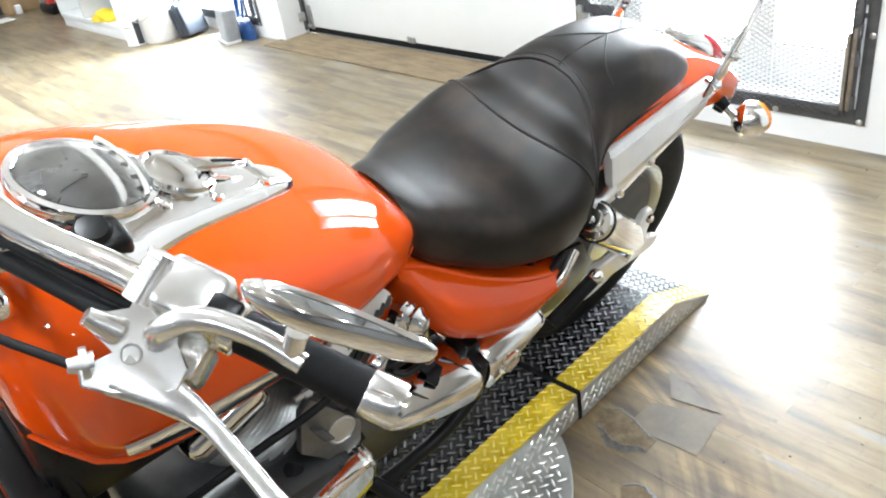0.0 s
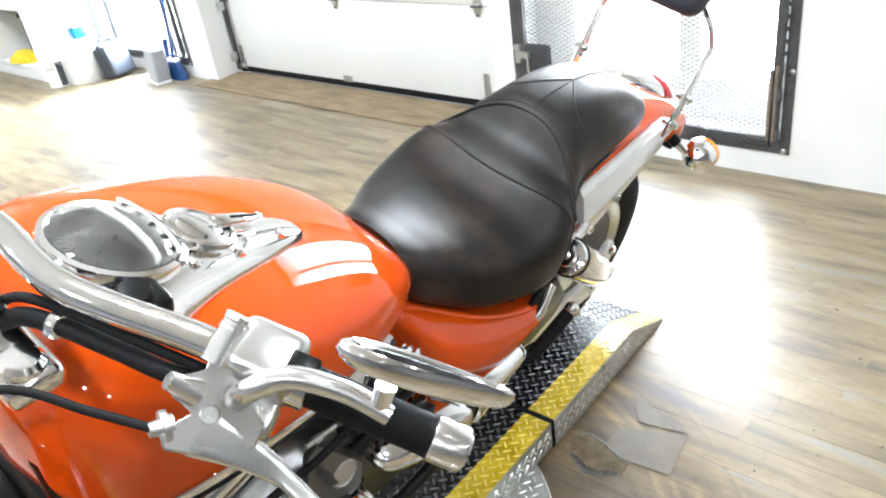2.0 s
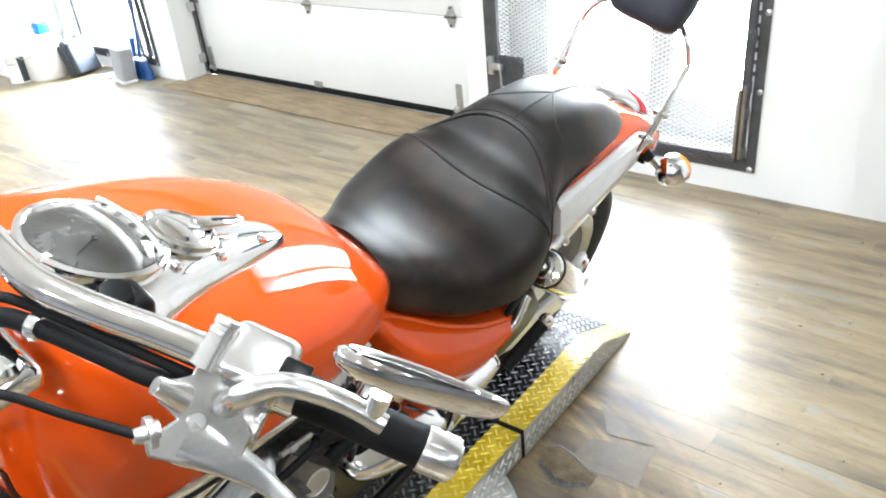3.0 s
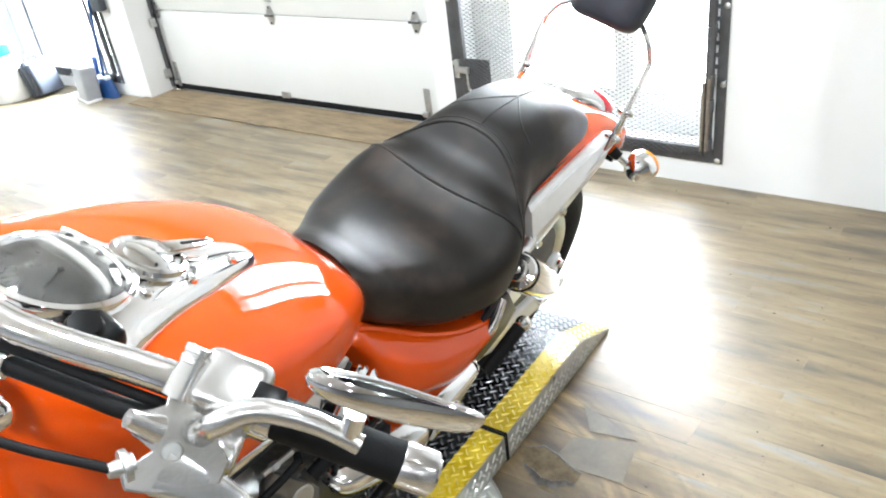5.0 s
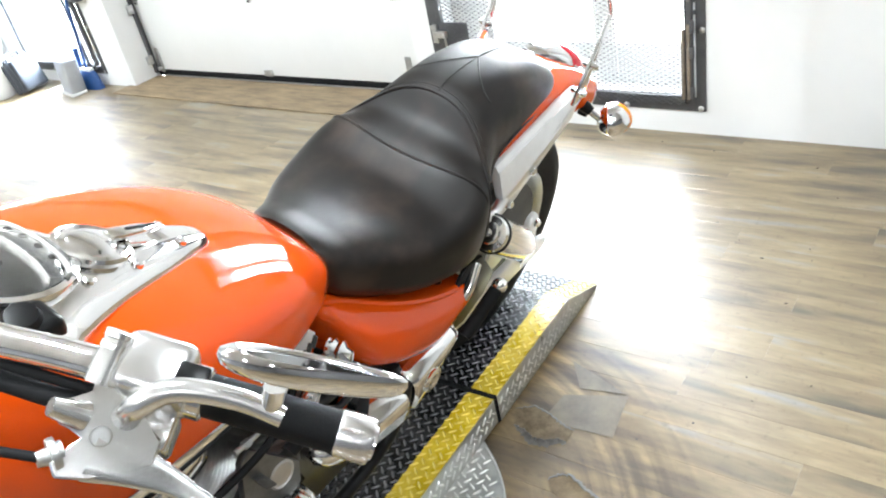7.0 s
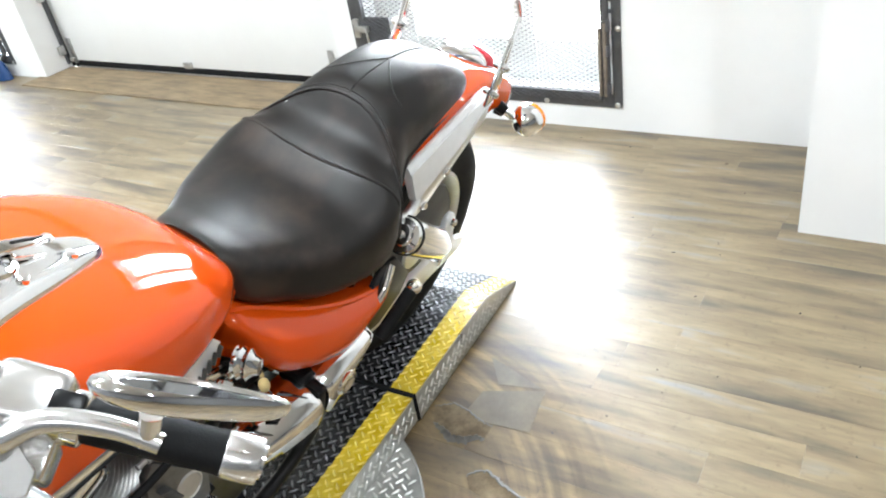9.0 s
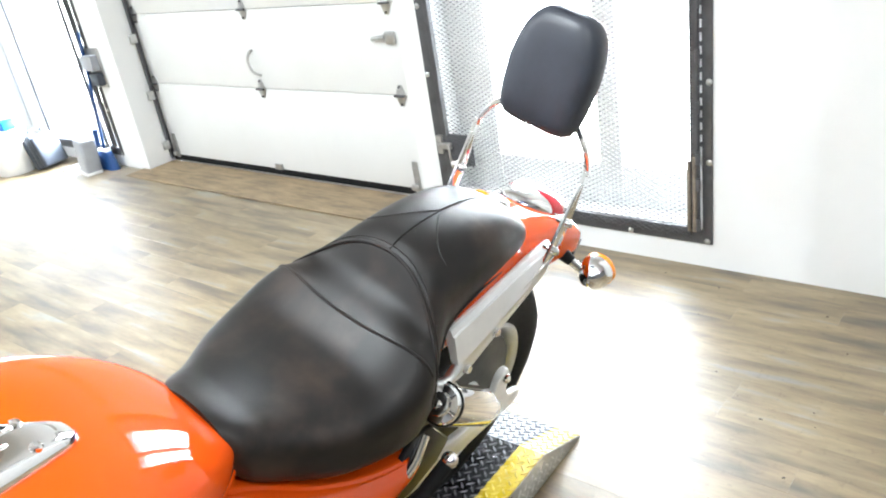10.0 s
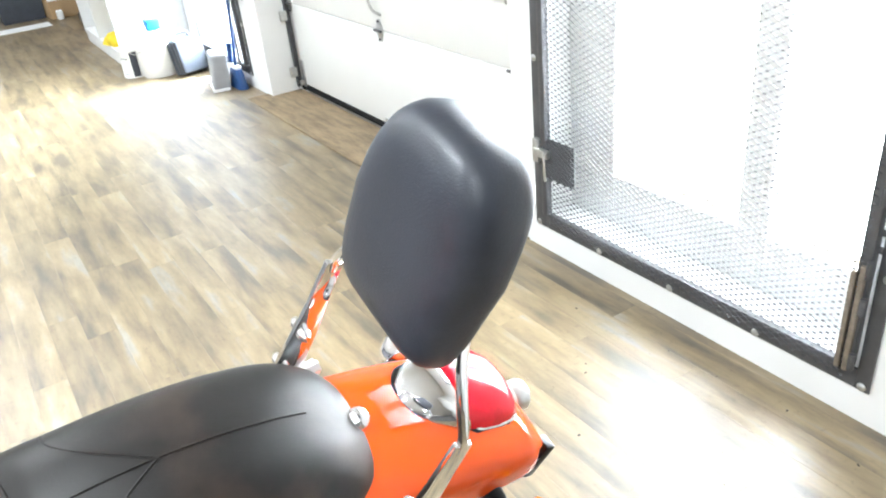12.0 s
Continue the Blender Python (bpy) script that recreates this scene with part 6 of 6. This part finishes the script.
rounded_box("box_body", (2.82, 6.58, 0.121), (3.02, 6.98, 0.42), 0.02, BLACKP, tool)
rounded_box("box_lid", (2.81, 6.57, 0.422), (3.03, 6.99, 0.46), 0.01, BLACKP, tool)

# far end: upright vacuum, carton, blue-grey bins
vac = tagged(empty("floor_machine", pose(2.86, 8.62, 0)), "red and black upright floor machine", "vacuum cleaner")
rounded_box("machine_base", (-0.12, -0.17, 0.002), (0.14, 0.17, 0.10), 0.03, BLACKP, vac, seg=3)
bm = mesh()
add_tube(bm, [(-0.05, -0.05, 0.09), (-0.03, -0.02, 0.5), (0.02, 0.0, 1.0)], 0.045, 12)
part("machine_body", bm, REDP, vac)
bm = mesh()
add_tube(bm, [(0.06, 0.06, 0.09), (0.05, 0.05, 0.5), (0.04, 0.02, 1.0)], 0.055, 12)
part("machine_bag", bm, BLACKP, vac)
carton = tagged(empty("carton", pose(2.70, 9.35, 0, 0, 0, 6)), "plain brown cardboard carton on the floor", "box")
rounded_box("carton_body", (-0.16, -0.16, 0.001), (0.16, 0.2, 0.42), 0.004, CARD, carton)
rounded_box("carton_tape", (-0.165, -0.163, 0.18), (0.03, -0.1605, 0.21), 0.001, WHITEPL, carton)
bm = mesh()
add_box(bm, (2.60, 9.10, 0), (2.66, 9.16, 0.09), 0.01)
tagged(part("white_carton", bm, WHITEPL), "small white carton on the floor", "box")
for k, (x, y, w) in enumerate(((2.32, 9.55, 0.23), (1.82, 9.62, 0.22))):
    b = tagged(empty("storage_bin", pose(x, y, 0)), "blue-grey plastic storage bin", "bin", "storage bins")
    bm = mesh()
    rings = [[(sx * (w - t), sy * (0.2 - t), z) for sx, sy in ((-1, -1), (1, -1), (1, 1), (-1, 1))] for z, t in ((0.002, 0.03), (0.42, 0.0), (0.43, -0.015), (0.46, -0.015))]
    loft(bm, rings)
    part("bin_body", bm, DARKPL, b)
    rounded_box("bin_label", (-0.1, -0.204, 0.30), (0.1, -0.199, 0.33), 0.001, GREYPL, b)
    rounded_box("bin_lid", (-w - 0.02, -0.22, 0.462), (w + 0.02, 0.22, 0.48), 0.006, DARKPL, b)
bm = mesh()
add_box(bm, (-5.0, 8.86, 0.0), (2.5, 9.1, 0.006), 0.002)
structure("trim", bm, WHITEPL, "white floor trim strip")

# ceiling lights
for x, y, watts in ((-1.9, -3.4, 26), (-1.9, -1.2, 36), (-1.9, 1.0, 46), (-1.9, 3.2, 50), (-1.9, 5.4, 50), (-1.9, 8.0, 60),
                    (0.7, -3.4, 26), (0.7, -1.2, 48), (0.7, 1.0, 62), (0.7, 3.2, 50), (0.7, 5.4, 50), (0.7, 8.0, 60)):
    c = tagged(empty("ceiling_light", pose(x, y, 3.1)), "round white ceiling light", "ceiling light", "ceiling lights")
    bm = mesh()
    add_lathe(bm, [(0.13, 0.0), (0.13, -0.05), (0.115, -0.06)], Matrix.Identity(4), 32)
    part("housing", bm, WHITEPL, c)
    data = bpy.data.lights.new("lamp", "AREA")
    data.shape, data.size, data.energy, data.color = "DISK", 0.2, watts, (0.86, 0.94, 1.0)
    lamp = new("lamp", data)
    lamp.matrix_world = look((x, y, 3.03), (x, y, 0))

# ---- vinyl planks ----
def plank_rows():
    """x0, y0, length of each plank: rows along the wall, random end joints."""
    rnd = random.Random(5)
    out = []
    x = -5.0
    while x < 3.16:
        y = -5.0 - rnd.random() * 0.9
        while y < 12:
            out.append((x, y, 0.914))
            y += 0.914
        x += 0.1016
    return out


near, far = [], []
for x, y, l in plank_rows():
    (near if 1.05 < x < 3.12 and -0.75 < y < 4.6 and len(near) < 295 else far).append((x, y, l))
W2 = 0.1016 / 2 - 0.00012


def plank_geo(bm, cx, cy, cz, l):
    h = l / 2 - 0.00012
    vs = [bm.verts.new((cx + a * (W2 - i), cy + b * (h - i), cz + z)) for z, i in ((-0.004, 0), (-0.0003, 0), (0.0, 0.0003)) for a, b in ((-1, -1), (1, -1), (1, 1), (-1, 1))]
    bm.faces.new(vs[8:])
    for k in (0, 4):
        for i in range(4):
            j = (i + 1) % 4
            bm.faces.new((vs[k + i], vs[k + j], vs[k + 4 + j], vs[k + 4 + i]))


bm = mesh()
for x, y, l in far:
    if x > 3.13:
        continue
    plank_geo(bm, x + 0.0508, y + l / 2, 0, l)
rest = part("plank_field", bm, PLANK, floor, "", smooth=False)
rest["kind"] = "stuff"
bm = mesh()
plank_geo(bm, 0, 0, 0, 0.914)
proto = bpy.data.meshes.new("plank")
bm.to_mesh(proto)
bm.free()
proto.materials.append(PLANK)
for x, y, l in near:
    p = new("plank", proto)
    p.location = (x + 0.0508, y + l / 2, 0)
    p.parent = floor


# ---- worn places on the floor ----
GLUE = material("bare_grey_subfloor", (0.150, 0.112, 0.070), 0.8, vary=0.5, scale=18, bump=0.8, bump_scale=55, spec=0.1)
CURL = material("torn_vinyl_edge", (0.135, 0.125, 0.112), 0.6, vary=0.3, scale=30)
rnd = random.Random(11)


def ragged(pts, steps=8, jitter=0.0034):
    """A torn line: smooth through the points with small uneven steps."""
    return [(p.x + rnd.uniform(-jitter, jitter), p.y + rnd.uniform(-jitter, jitter)) for p in smooth_path([(x, y, 0) for x, y in pts], steps)]


def torn_edge(line, width, lift, side):
    """A strip of vinyl that curls up along a torn line; side turns it to one side of the line or the other."""
    bm = mesh()
    rings = []
    n = len(line)
    for i, (x, y) in enumerate(line):
        a, b = line[max(i - 1, 0)], line[min(i + 1, n - 1)]
        d = Vector((b[0] - a[0], b[1] - a[1], 0)).normalized()
        q = Vector((-d.y, d.x, 0)) * side
        k = math.sin(math.pi * i / (n - 1)) ** 0.5
        w = width * (0.45 + 0.55 * rnd.random()) * k + 0.002
        h = lift * (0.5 + 0.5 * rnd.random()) * k
        p = Vector((x, y, 0.0006))
        prof = [p - q * w, p - q * w * 0.4 + Vector((0, 0, h * 0.25)), p + Vector((0, 0, h)), p + q * 0.0016 + Vector((0, 0, h - 0.0012)), p - q * w * 0.35 + Vector((0, 0, h * 0.1)), p - q * w]
        rings.append([v + Vector((0, 0, 0.0003 if c < 4 else 0)) for c, v in enumerate(prof)])
    loft(bm, rings)
    return tagged(part("torn_edge", bm, CURL), "curled torn edge of a vinyl plank", "floor damage", kind="structure")


def bare_patch(outline):
    bm = mesh()
    add_slab(bm, outline, Matrix.Translation((0, 0, 0.0003)), 0.0008)
    return tagged(part("bare_patch", bm, GLUE, None, "", smooth=False), "bare grey patch where the vinyl plank is torn", "floor patch", kind="structure")


UPPER = ragged([(1.499, 0.826), (1.525, 0.785), (1.518, 0.742), (1.504, 0.71), (1.495, 0.681), (1.493, 0.655)])
LOWER = ragged([(1.452, 0.800), (1.436, 0.756), (1.424, 0.732), (1.431, 0.703), (1.445, 0.679), (1.450, 0.652)])
SECOND = ragged([(1.330, 0.640), (1.354, 0.612), (1.352, 0.581), (1.338, 0.557), (1.326, 0.520), (1.318, 0.480)])
bare_patch(UPPER + LOWER[::-1])
bare_patch(SECOND + [(1.292, 0.50), (1.285, 0.56), (1.30, 0.62)])
torn_edge(UPPER, 0.004, 0.002, -1)
torn_edge(LOWER, 0.020, 0.011, 1)
torn_edge(SECOND, 0.009, 0.005, -1)
# greyer than the planks around: some of the sheen is put into this colour
SHEET = material("sheen_toned_vinyl", (0.138, 0.108, 0.070), 0.52, vary=0.35, scale=12, rough_vary=0.12, spec=0.4)
# loose plank ends, a corner lifted off the floor
for pts in (((1.512, 0.742, 0.001), (1.594, 0.733, 0.002), (1.652, 0.580, 0.003), (1.508, 0.560, 0.0012), (1.497, 0.667, 0.001)),
            ((1.722, 0.770, 0.001), (1.705, 0.719, 0.0014), (1.655, 0.588, 0.003), (1.642, 0.656, 0.0018), (1.632, 0.706, 0.001))):
    bm = mesh()
    up = [bm.verts.new(q) for q in pts]
    low = [bm.verts.new((q[0], q[1], q[2] - 0.0009)) for q in pts]
    mid = bm.verts.new(tuple(sum(q[c] for q in pts) / len(pts) for c in range(3)))
    bm.faces.new(list(reversed(low)))
    for k in range(len(pts)):
        m = (k + 1) % len(pts)
        bm.faces.new((up[k], up[m], mid))
        bm.faces.new((low[k], low[m], up[m], up[k]))
    tagged(part("lifted_plank", bm, SHEET), "loose end of a vinyl plank lifting beside the platform", "plank", kind="structure")
# grit and small crumbs
GRIT = material("dark_grit", (0.05, 0.045, 0.04), 0.8)
bm = mesh()
for k in range(85):
    x, y = rnd.uniform(1.3, 3.12), rnd.uniform(-0.6, 1.9)
    s = rnd.uniform(0.0012, 0.0034)
    if 0.75 < y < 1.4 and x < 2.1:
        continue
    M = Matrix.Translation((x, y, s * 0.3)) @ pose(0, 0, 0, 0, 0, rnd.uniform(0, 180)) @ Matrix.Diagonal((s * rnd.uniform(1, 2.4), s, s * 0.5, 1))
    bmesh.ops.create_icosphere(bm, subdivisions=1, radius=1, matrix=M)
tagged(part("grit", bm, GRIT), "dark grit scattered on the floor", "grit", kind="stuff")
